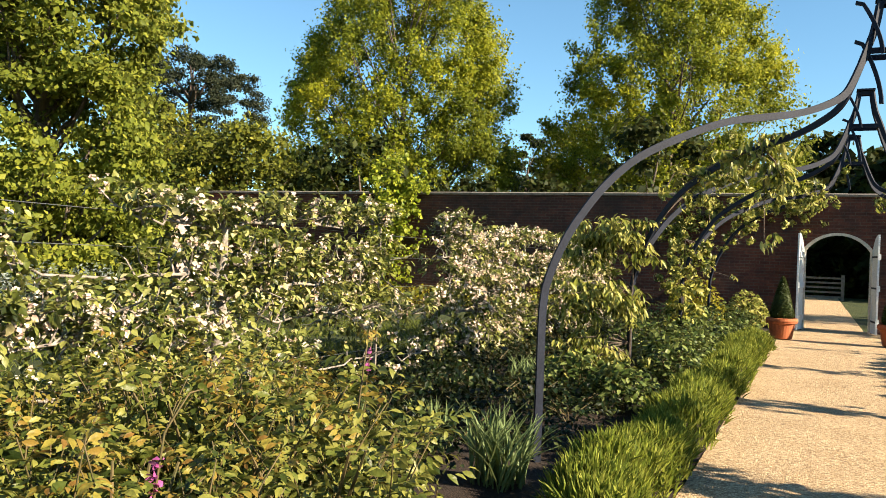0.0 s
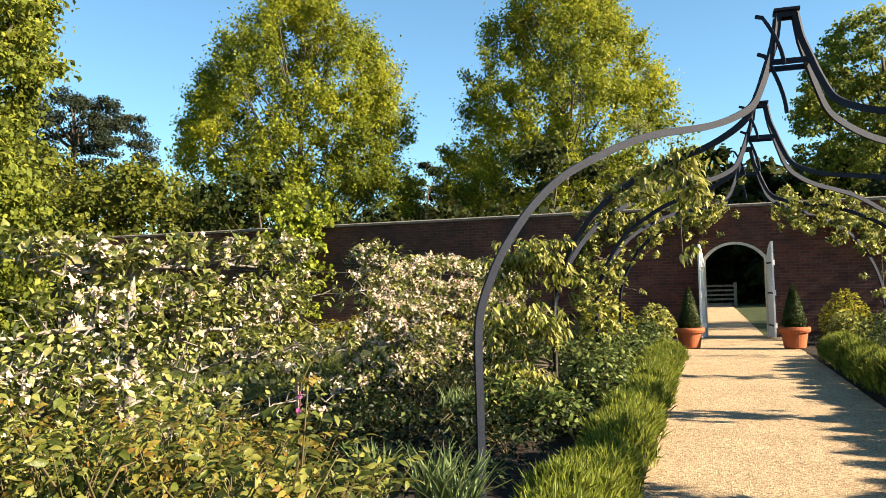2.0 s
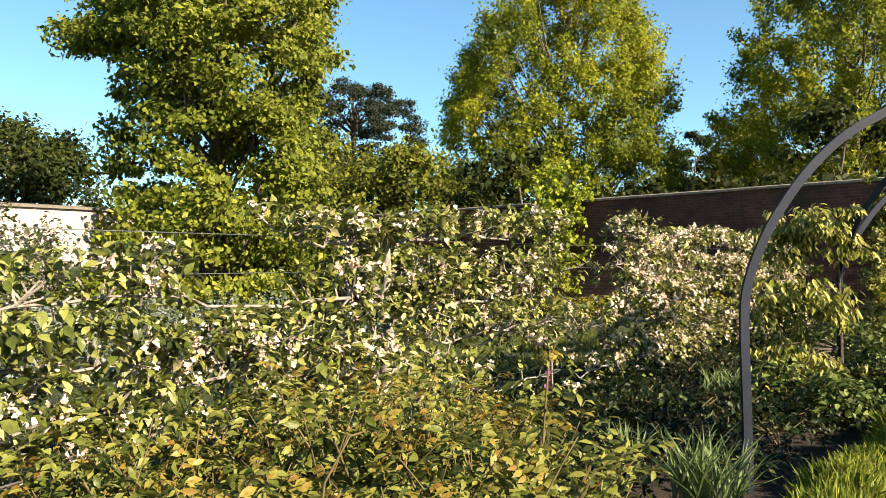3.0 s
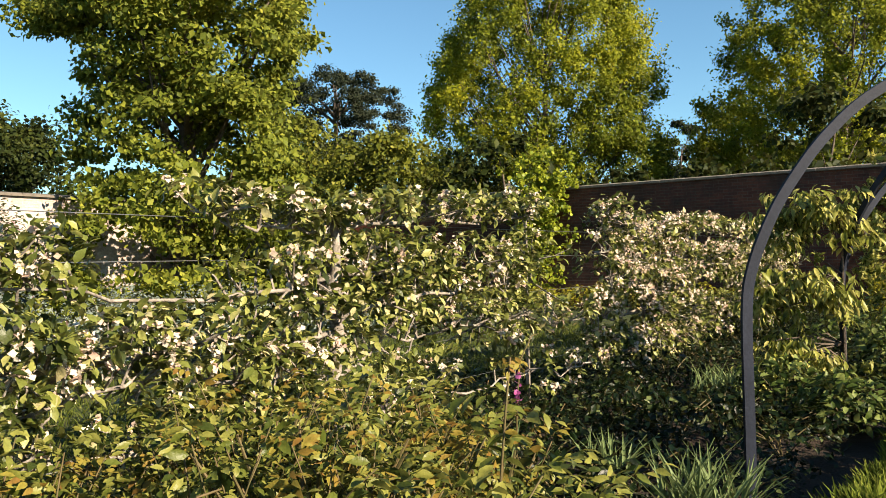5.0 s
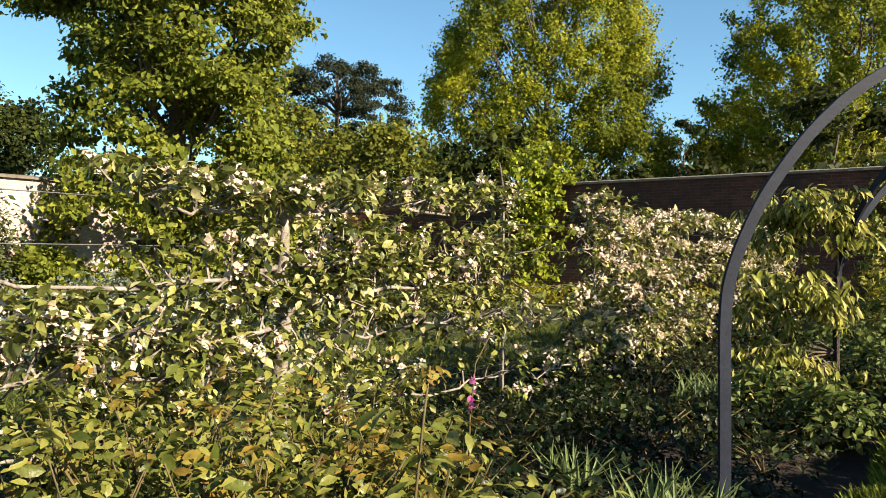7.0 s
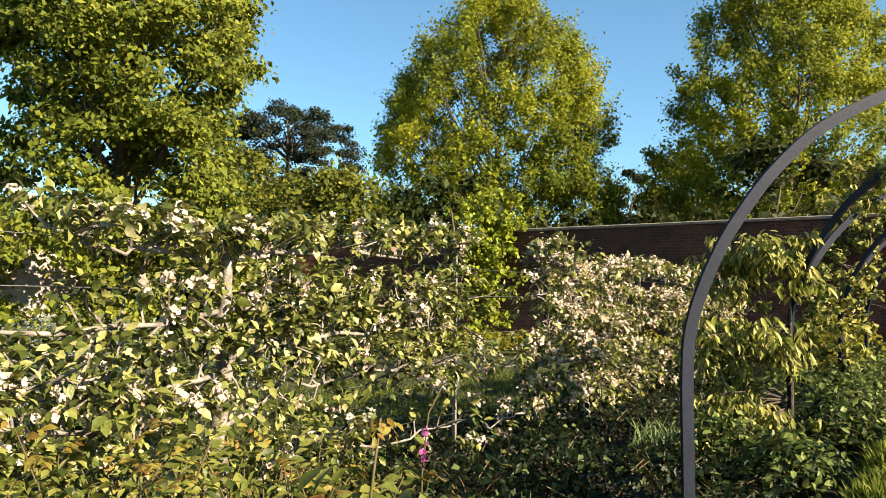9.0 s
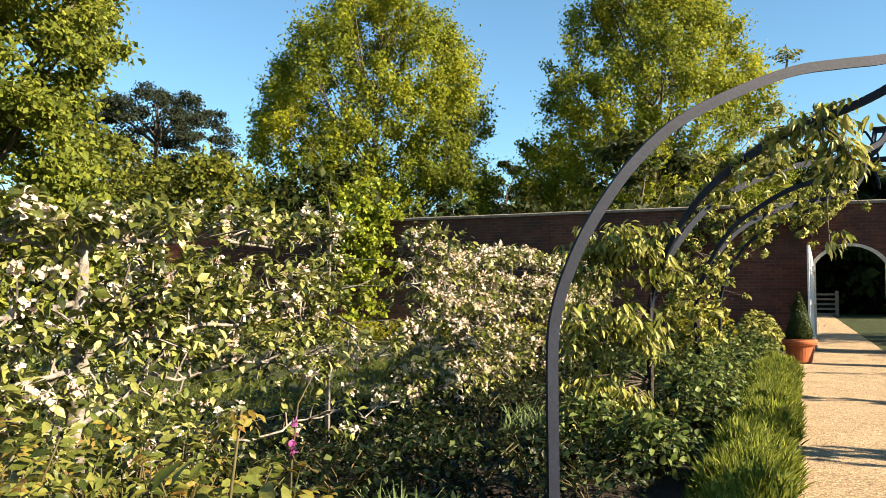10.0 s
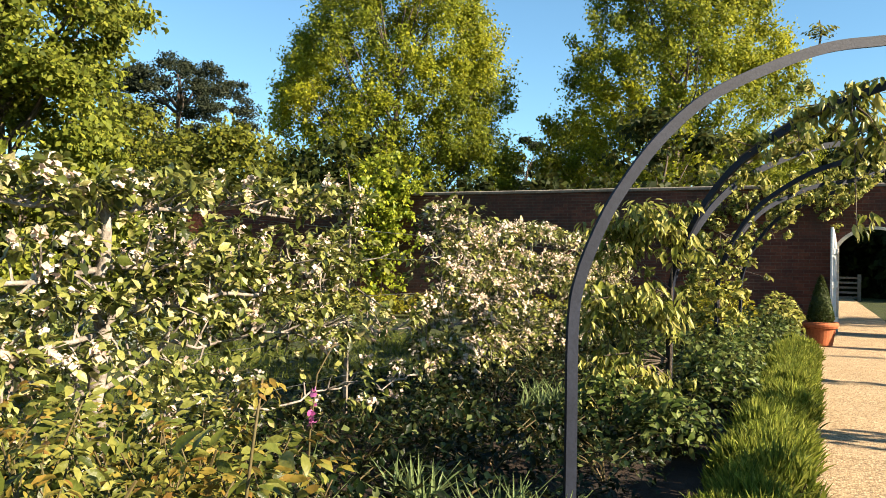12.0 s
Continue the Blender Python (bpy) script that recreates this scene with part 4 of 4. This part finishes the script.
# ---- ground cover and leafy bed plants ----
def bed_plant(name, x, y, r, h, leaf, mat, n, seed, label, cat, group, fine=False):
    rng = np.random.default_rng(seed)
    e = thing(name, (x, y, 0.02), label, cat, group)
    a, q, t = rng.random(n) * 6.283, np.sqrt(rng.random(n)), rng.random(n) ** 0.6
    z = h * t * (1 - 0.55 * q ** 2)
    P = np.column_stack([r * q * np.cos(a), r * q * np.sin(a), z + 0.02])
    part("foliage", leaves("foliage", P, mat, leaf, 0.5, out=np.column_stack([np.cos(a) * q, np.sin(a) * q, 0.9 + 0 * q]), up=0.5, rng=rng, fine=fine), e)
    g = Geo()
    for k in range(7):
        b = k * 0.9 + rng.random()
        g.tube([(0, 0, -0.03), (0.3 * r * math.cos(b), 0.3 * r * math.sin(b), 0.5 * h), (0.6 * r * math.cos(b), 0.6 * r * math.sin(b), 0.75 * h)], [0.006, 0.005, 0.003], 4)
    part("stem", g.mesh("stem", STEM), e)
    return e


protos = [bed_plant("cranesbill_plant", 0, 0, 0.42, 0.24, 0.050, L_COVER, 320, 300 + k, "low leafy plant covering the bed soil, deep shade painted into its leaf colour", "bed plant", "low bed plants") for k in range(3)]
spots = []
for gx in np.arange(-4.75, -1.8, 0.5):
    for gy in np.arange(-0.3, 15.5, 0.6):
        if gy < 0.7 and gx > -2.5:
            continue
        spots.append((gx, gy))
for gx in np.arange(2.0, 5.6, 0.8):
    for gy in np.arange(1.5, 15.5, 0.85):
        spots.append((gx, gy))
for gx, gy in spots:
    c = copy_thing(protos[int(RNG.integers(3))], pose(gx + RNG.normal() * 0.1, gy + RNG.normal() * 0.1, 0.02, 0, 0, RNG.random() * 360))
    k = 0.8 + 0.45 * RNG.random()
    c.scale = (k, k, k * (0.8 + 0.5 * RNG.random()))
for e in protos:
    for c in list(e.children) + [e]:
        bpy.data.objects.remove(c)
# right-hand plants at y 0 to 2.9 are unseen, added to shade the path
for i, (x, y, r, h) in enumerate([(-1.95, 5.6, 0.42, 0.62), (-2.0, 6.5, 0.45, 0.66), (-1.95, 7.3, 0.4, 0.6), (-2.0, 8.3, 0.45, 0.62), (-2.0, 9.4, 0.45, 0.7), (-1.9, 10.5, 0.5, 0.8), (-1.65, 11.5, 0.4, 0.6), (-2.6, 7.0, 0.5, 0.6), (-2.7, 9.0, 0.5, 0.75),
                                  (-2.45, 3.3, 0.4, 0.5), (-1.95, 3.0, 0.34, 0.46), (-1.85, 4.9, 0.36, 0.55), (2.1, 5.5, 0.5, 0.95), (2.1, 6.8, 0.5, 1.0), (2.2, 8.3, 0.5, 0.95), (2.1, 9.6, 0.5, 0.9), (2.1, 10.8, 0.5, 0.8), (2.15, 0.0, 0.42, 0.85), (2.1, 1.0, 0.42, 0.85), (2.15, 1.9, 0.42, 0.8), (2.15, 2.9, 0.42, 0.8),
                                  (3.2, 6.3, 0.6, 0.9), (3.4, 8.3, 0.6, 0.9), (3.2, 10.2, 0.6, 0.9), (2.3, 3.9, 0.5, 0.9), (3.1, 4.6, 0.6, 0.9)]):
    bed_plant("peony_plant", x, y, r, h, 0.066, L_BED, 680, 330 + i, "bushy green peony plant in the flower bed", "bed plant", "bushy bed plants", True)
for i, (x, y, r, h, m, lab) in enumerate([(2.2, 15.5, 0.55, 1.1, L_GOLD, "golden-leaved shrub against the brick wall"), (3.4, 15.5, 0.5, 1.05, L_GOLD, "golden-leaved shrub against the brick wall"), (4.6, 15.5, 0.7, 1.15, L_GOLD, "golden-leaved shrub against the brick wall"),
                                          (-2.6, 12.6, 0.6, 1.15, L_GOLD, "golden-bronze shrub against the brick wall"), (-1.75, 13.9, 0.5, 0.9, L_CLIMB, "green shrub by the gateway wall"), (2.0, 14.0, 0.4, 0.7, L_CLIMB, "green shrub by the gateway wall")]):
    bed_plant("wall_shrub", x, y, r, h, 0.085, m, 1300, 360 + i, lab, "shrub", "shrubs below the wall")
for i in range(14):
    bed_plant("low_hedge", -14.8 + i * 0.78, 15.4 + 0.1 * math.sin(i), 0.55, 0.62 + 0.08 * math.sin(i * 2), 0.07, L_GOLD, 700, 380 + i, "low yellow-green shrub along the wall foot", "shrub", "low shrubs along the wall")
for i in range(12):
    bed_plant("catmint_plant", -14.5 + 0.8 * math.sin(i * 1.9), -0.5 + i * 0.75, 0.7, 0.95, 0.06, L_CAT, 900, 400 + i, "soft grey-green catmint mound on the lawn side", "bed plant", "catmint mounds")
for i in range(8):
    bed_plant("wisteria", -18.1, -2.0 + i * 1.05, 0.75, 2.75 + 0.25 * math.sin(i * 1.3), 0.12, L_WIST, 1500, 420 + i, "mauve-tinged climbing shrub against the pale wall", "climber", "climbers on the pale wall")


# ---- climbers ----
def climber(name, pts, radius, n, mat, leaf, label, seed, droop=0.7, stems=(), width=0.28):
    """Foliage gathered round a line of points, hanging, with its stems."""
    rng = np.random.default_rng(seed)
    e = thing(name, (0, 0, 0), label, "climber", "climbers on the pergola")
    pts = np.array(pts, float)
    k = max(8, n // 26)
    t = rng.random(k) * (len(pts) - 1)
    c = np.column_stack([np.interp(t, np.arange(len(pts)), pts[:, j]) for j in range(3)]) + rng.normal(size=(k, 3)) * radius * np.array([0.5, 0.5, 0.45])
    P, d = clumps(c, radius * 0.34, max(1, n // k), rng, 0.05)
    P[:, 2] = np.maximum(P[:, 2], 0.06)
    part("foliage", leaves("foliage", P, mat, leaf, width, out=d + np.array([0.3, -0.3, 0]), up=0.25, droop=droop, rng=rng, fine=True), e)
    g = Geo()
    for s in stems or [pts]:
        s = np.array(s, float)
        g.tube(s, np.linspace(0.014, 0.005, len(s)), 5)
    for q in c[: min(k // 2, 40)]:
        near = pts[np.argmin(np.linalg.norm(pts - q, axis=1))]
        g.tube([near, (near + q) / 2 + rng.normal(size=3) * 0.04, q], [0.006, 0.005, 0.003], 4)
    part("stem", g.mesh("stem", BARK), e)
    return e


def along(post, centre, s0, s1, n=10, dz=0.0):
    ss = np.linspace(s0, s1, n)
    return [(*arm_point(post, centre, s, 0)[:2], float(np.interp(s, ARM[:, 0] + np.arange(len(ARM)) * 1e-6, ARM[:, 1])) + dz) for s in ss]


PL, PR = POSTS[PX0], POSTS[PX1]
climber("climbing_plant", [(PL[1][0] + 0.02, PL[1][1] - 0.05, z) for z in (0.25, 0.7, 1.1, 1.5, 1.75)], 0.22, 340, L_CLIMB, 0.092, "leafy climber with long drooping leaves on a pergola post", 501)
climber("climbing_plant", along(PL[1], BAYS[0], 0.26, 0.58, 8, 0.04), 0.20, 650, L_CLIMB, 0.08, "leafy climber hanging from a curved pergola arm", 502)
climber("climbing_plant", along(PL[1], BAYS[1], 0.12, 0.5, 8, 0.12), 0.24, 550, L_CLIMB, 0.09, "leafy climber hanging from a curved pergola arm", 503)
climber("climbing_rose", [(PL[2][0] + 0.03, PL[2][1], z) for z in (0.3, 0.8, 1.3, 1.75)], 0.32, 1300, L_CLIMB, 0.085, "climbing rose wrapped round a pergola post", 504, 0.3, width=0.45)
climber("climbing_rose", along(PL[2], BAYS[2], 0.1, 0.85, 10), 0.24, 1100, L_CLIMB, 0.08, "climbing rose trained along a pergola arm", 505, 0.3, width=0.45)
climber("climbing_rose", [(PL[3][0], PL[3][1], z) for z in (0.3, 0.8, 1.3, 1.8)] + along(PL[3], BAYS[2], 0.2, 0.75, 6), 0.26, 1100, L_CLIMB, 0.08, "climbing rose on the pergola post beside the gateway", 506, 0.3, width=0.45)
climber("climbing_plant", along(PR[1], BAYS[0], 0.06, 0.34, 8), 0.30, 1500, L_CLIMB, 0.095, "leafy climber with golden new leaves on a pergola arm", 507)
climber("climbing_plant", [(PR[1][0], PR[1][1], z) for z in (0.3, 0.8, 1.3, 1.9)], 0.30, 1800, L_CLIMB, 0.09, "leafy climber with long drooping leaves on a pergola post", 508)
climber("climbing_rose", [(PR[2][0], PR[2][1], z) for z in (0.4, 0.9, 1.4, 1.8)] + along(PR[2], BAYS[2], 0.15, 0.8, 6), 0.3, 2000, L_CLIMB, 0.08, "climbing rose wrapped round a pergola post", 509, 0.3, width=0.45)
climber("climbing_rose", [(PR[3][0], PR[3][1], z) for z in (0.4, 0.9, 1.4, 1.8)] + along(PR[3], BAYS[2], 0.15, 0.8, 6), 0.3, 1800, L_CLIMB, 0.08, "climbing rose wrapped round a pergola post", 510, 0.3, width=0.45)
climber("climbing_plant", along(PR[0], BAYS[0], 0.05, 0.46, 8), 0.36, 3200, L_CLIMB, 0.095, "leafy climber with golden new leaves on a pergola arm", 511)
climber("climbing_plant", [(PR[0][0] + 0.1, PR[0][1], z) for z in (0.3, 0.8, 1.3, 1.9)], 0.40, 3400, L_CLIMB, 0.09, "leafy climber with long drooping leaves on a pergola post", 512)
e = climber("ivy", [(-11.5, 16.15, z) for z in (0.5, 1.3, 2.1, 2.9, 3.5)], 0.75, 5200, L_IVY, 0.10, "bright green climber clothing the wall above its coping", 513, 0.3, width=0.8)
e["category"], e["group"] = "climber", "climbers on the walls"
tagged(climber("ivy", [(-11.6, 16.4, 2.6), (-11.3, 16.45, 3.2), (-11.3, 16.6, 3.6)], 0.6, 1500, L_IVY, 0.10, "bright green climber tuft topping the garden wall", 514, 0.3, width=0.8), group="climbers on the walls")

for i in range(9):
    tree("evergreen_shrub", (-12 + i * 3.1, 49 + 2 * math.sin(i * 1.9), 0), 7.5 + 1.2 * math.sin(i * 1.4), 5.5, 0.1, rounded, L_YEW, 60, 60, 0.6, "dark evergreen tree beyond the far gate", "shrub", lump=1.0, seed=70 + i, trunk_r=0.14, fill=0.5)

e = thing("climbing_sprig", arm_point(PL[0], BAYS[0], 0.47, 2.37), "small dark leafy sprig standing up from the pergola arm", "climber")
for k in range(16):
    o = part("leaf", LEAF_GREEN[k % 4], e)
    o.location, o.rotation_euler, o.scale = (0.02 * math.cos(k), 0.02 * math.sin(k), 0.03 + 0.006 * k), (0, -0.8 + 0.06 * k, k * 2.4), (0.42, 0.42, 0.42)
part("stem", Geo().tube([(0, 0, 0), (0.01, 0, 0.08), (0, 0.01, 0.14)], [0.006, 0.005, 0.003], 5).mesh("stem", STEM), e)


# ---- rough grass of the lawn side ----
rng = np.random.default_rng(77)
n = 22000
P = np.column_stack([-9.5 + 4.6 * rng.random(n) ** 0.8, -4 + 15 * rng.random(n), np.full(n, -0.03)])
keep = np.array([noise.noise(Vector((p[0] * 0.9, p[1] * 0.9, 3.0))) > -0.25 for p in P])
grass = tagged(new("lawn_grass", blades("lawn_grass", P[keep], GRASSL, 0.10, 0.010, 0.5, rng, 0.5)), "tufty green and yellow lawn grass", "grass", kind="stuff")
protos = [bed_plant("border_plant", 0, 0, 0.5, 0.55, 0.06, m, 620, 450 + k, lab, "bed plant", "border plants beyond the espaliers") for k, (m, lab) in enumerate([(L_CAT, "grey-green catmint clump in the border"), (L_BED, "dark green leafy clump in the border"), (L_ROSE, "yellow-green leafy clump in the border")])]
for i in range(26):
    c = copy_thing(protos[i % 3], pose(-9.8 - 1.6 * rng.random(), -3.5 + i * 0.62, -0.03, 0, 0, 360 * rng.random()))
    k = 0.9 + 0.6 * rng.random()
    c.scale = (k, k, k)
for e in protos:
    for c in list(e.children) + [e]:
        bpy.data.objects.remove(c)

for i, (x, y, h, w) in enumerate([(-17.6, 13.7, 3.3, 3.6), (-17.9, 6.3, 1.3, 1.8), (-17.2, 11.6, 2.3, 2.6), (-15.6, 14.6, 2.2, 2.8)]):
    tree("evergreen_shrub", (x, y, -0.03), h, w, 0.05, rounded, L_OAK if i % 2 else L_YEW, 44, 130, 0.13, "dense green shrub in front of the garden wall", "shrub", lump=0.45, seed=90 + i, trunk_r=0.06, fill=0.5)

for i, (pts_, r_, n_) in enumerate([([(-3.9, 16.25, 2.3), (-3.0, 16.3, 2.7), (-2.0, 16.3, 2.88), (-1.1, 16.3, 2.85), (-0.5, 16.3, 2.8)], 0.40, 4200), ([(-3.5, 16.0, 0.3), (-3.45, 16.1, 0.9), (-3.5, 16.2, 1.5), (-3.6, 16.25, 2.2)], 0.42, 2600),
                                    ([(1.2, 16.3, 2.85), (2.2, 16.3, 2.8), (3.2, 16.3, 2.5), (4.2, 16.25, 2.3)], 0.46, 4600), ([(5.2, 16.2, 0.5), (5.0, 16.2, 1.2), (4.8, 16.25, 2.0), (4.4, 16.3, 2.5)], 0.45, 2600)]):
    tagged(climber("wall_rose", pts_, r_, n_, L_CLIMB, 0.085, "green climbing rose trained against the red brick wall", 530 + i, 0.3, width=0.5), group="climbers on the walls")

for i in range(7):
    tree("evergreen_shrub", (-10 + i * 3.3, 57, 0), 9.5 + 1.2 * math.sin(i * 2.4), 6.5, 0.1, rounded, L_YEW, 60, 60, 0.65, "dark evergreen tree beyond the far gate", "shrub", lump=1.2, seed=170 + i, trunk_r=0.16, fill=0.6)
# clusters of long hanging leaves on the second post and at the end of its arm's growth
def drooping_clusters(label, seed, group, clusters, post):
    """Umbrellas of long leaves: from each short twig tip the leaves spread and hang."""
    rng = np.random.default_rng(seed)
    e = thing("climbing_plant", (0, 0, 0), label, "climber", group)
    P, D, g = [], [], Geo()
    for x, y, z, r, h, n in clusters:
        top = np.array([post[0], post[1], z - 0.1])
        tips = np.array([x, y, z]) + np.column_stack([rng.normal(size=(n, 2)) * r * 0.5, -np.abs(rng.normal(size=n)) * h * 0.55 + 0.1 * h])
        for q in tips[:10]:
            g.tube([top, (top + q) / 2 + np.array([0, 0, 0.05]), q], [0.007, 0.005, 0.003], 4)
        k = 8
        d = rng.normal(size=(n * k, 3)) * np.array([1, 1, 0.35]) + np.array([0.15, -0.15, -0.25])
        d = unit(d)
        P.append(tips.repeat(k, axis=0) + d * (0.05 + 0.04 * rng.random((n * k, 1))) - np.array([0, 0, 0.02]))
        D.append(d - np.array([0, 0, 0.5]))
    part("foliage", pinnate("foliage", np.concatenate(P), np.concatenate(D), rng, L_CLIMB, 0.088, 0.17), e)
    part("stem", g.mesh("stem", BARK), e)
    return e


px, py = PL[1][0] - 0.16, PL[1][1]
drooping_clusters("climber with umbrellas of long drooping yellow-green leaves on a post", 541, "climbers on the pergola", [
    (px - 0.04, py - 0.18, 1.80, 0.34, 0.26, 72), (px - 0.26, py - 0.20, 1.62, 0.22, 0.3, 34), (px + 0.20, py - 0.12, 1.60, 0.2, 0.25, 22),
    (px - 0.06, py - 0.25, 1.14, 0.34, 0.26, 66), (px - 0.34, py - 0.25, 0.95, 0.24, 0.4, 40), (px + 0.16, py - 0.2, 0.98, 0.2, 0.26, 22),
    (px - 0.28, py - 0.30, 0.60, 0.26, 0.3, 34), (px + 0.05, py - 0.3, 0.45, 0.16, 0.25, 14), (px - 0.42, py - 0.45, 0.34, 0.16, 0.2, 18)], PL[1])
ex, ey = arm_point(PL[1], BAYS[0], 0.62, 0)[:2]
drooping_clusters("bright clusters of long leaves hanging from a curved pergola arm", 542, "climbers on the pergola", [
    (ex, ey, 2.50, 0.20, 0.5, 30), (ex - 0.28, ey + 0.2, 2.42, 0.22, 0.35, 14), (ex + 0.06, ey - 0.03, 2.28, 0.14, 0.35, 16)], (ex - 0.05, ey + 0.03))
ex, ey = arm_point(PR[0], BAYS[0], 0.46, 0)[:2]
drooping_clusters("golden-green clusters of long leaves hanging from a curved pergola arm", 543, "climbers on the pergola", [
    (ex + 0.1, ey - 0.05, 2.52, 0.30, 0.45, 60), (ex + 0.4, ey - 0.25, 2.35, 0.30, 0.5, 50), (ex + 0.25, ey - 0.1, 2.15, 0.22, 0.4, 40)], (ex + 0.05, ey - 0.03))
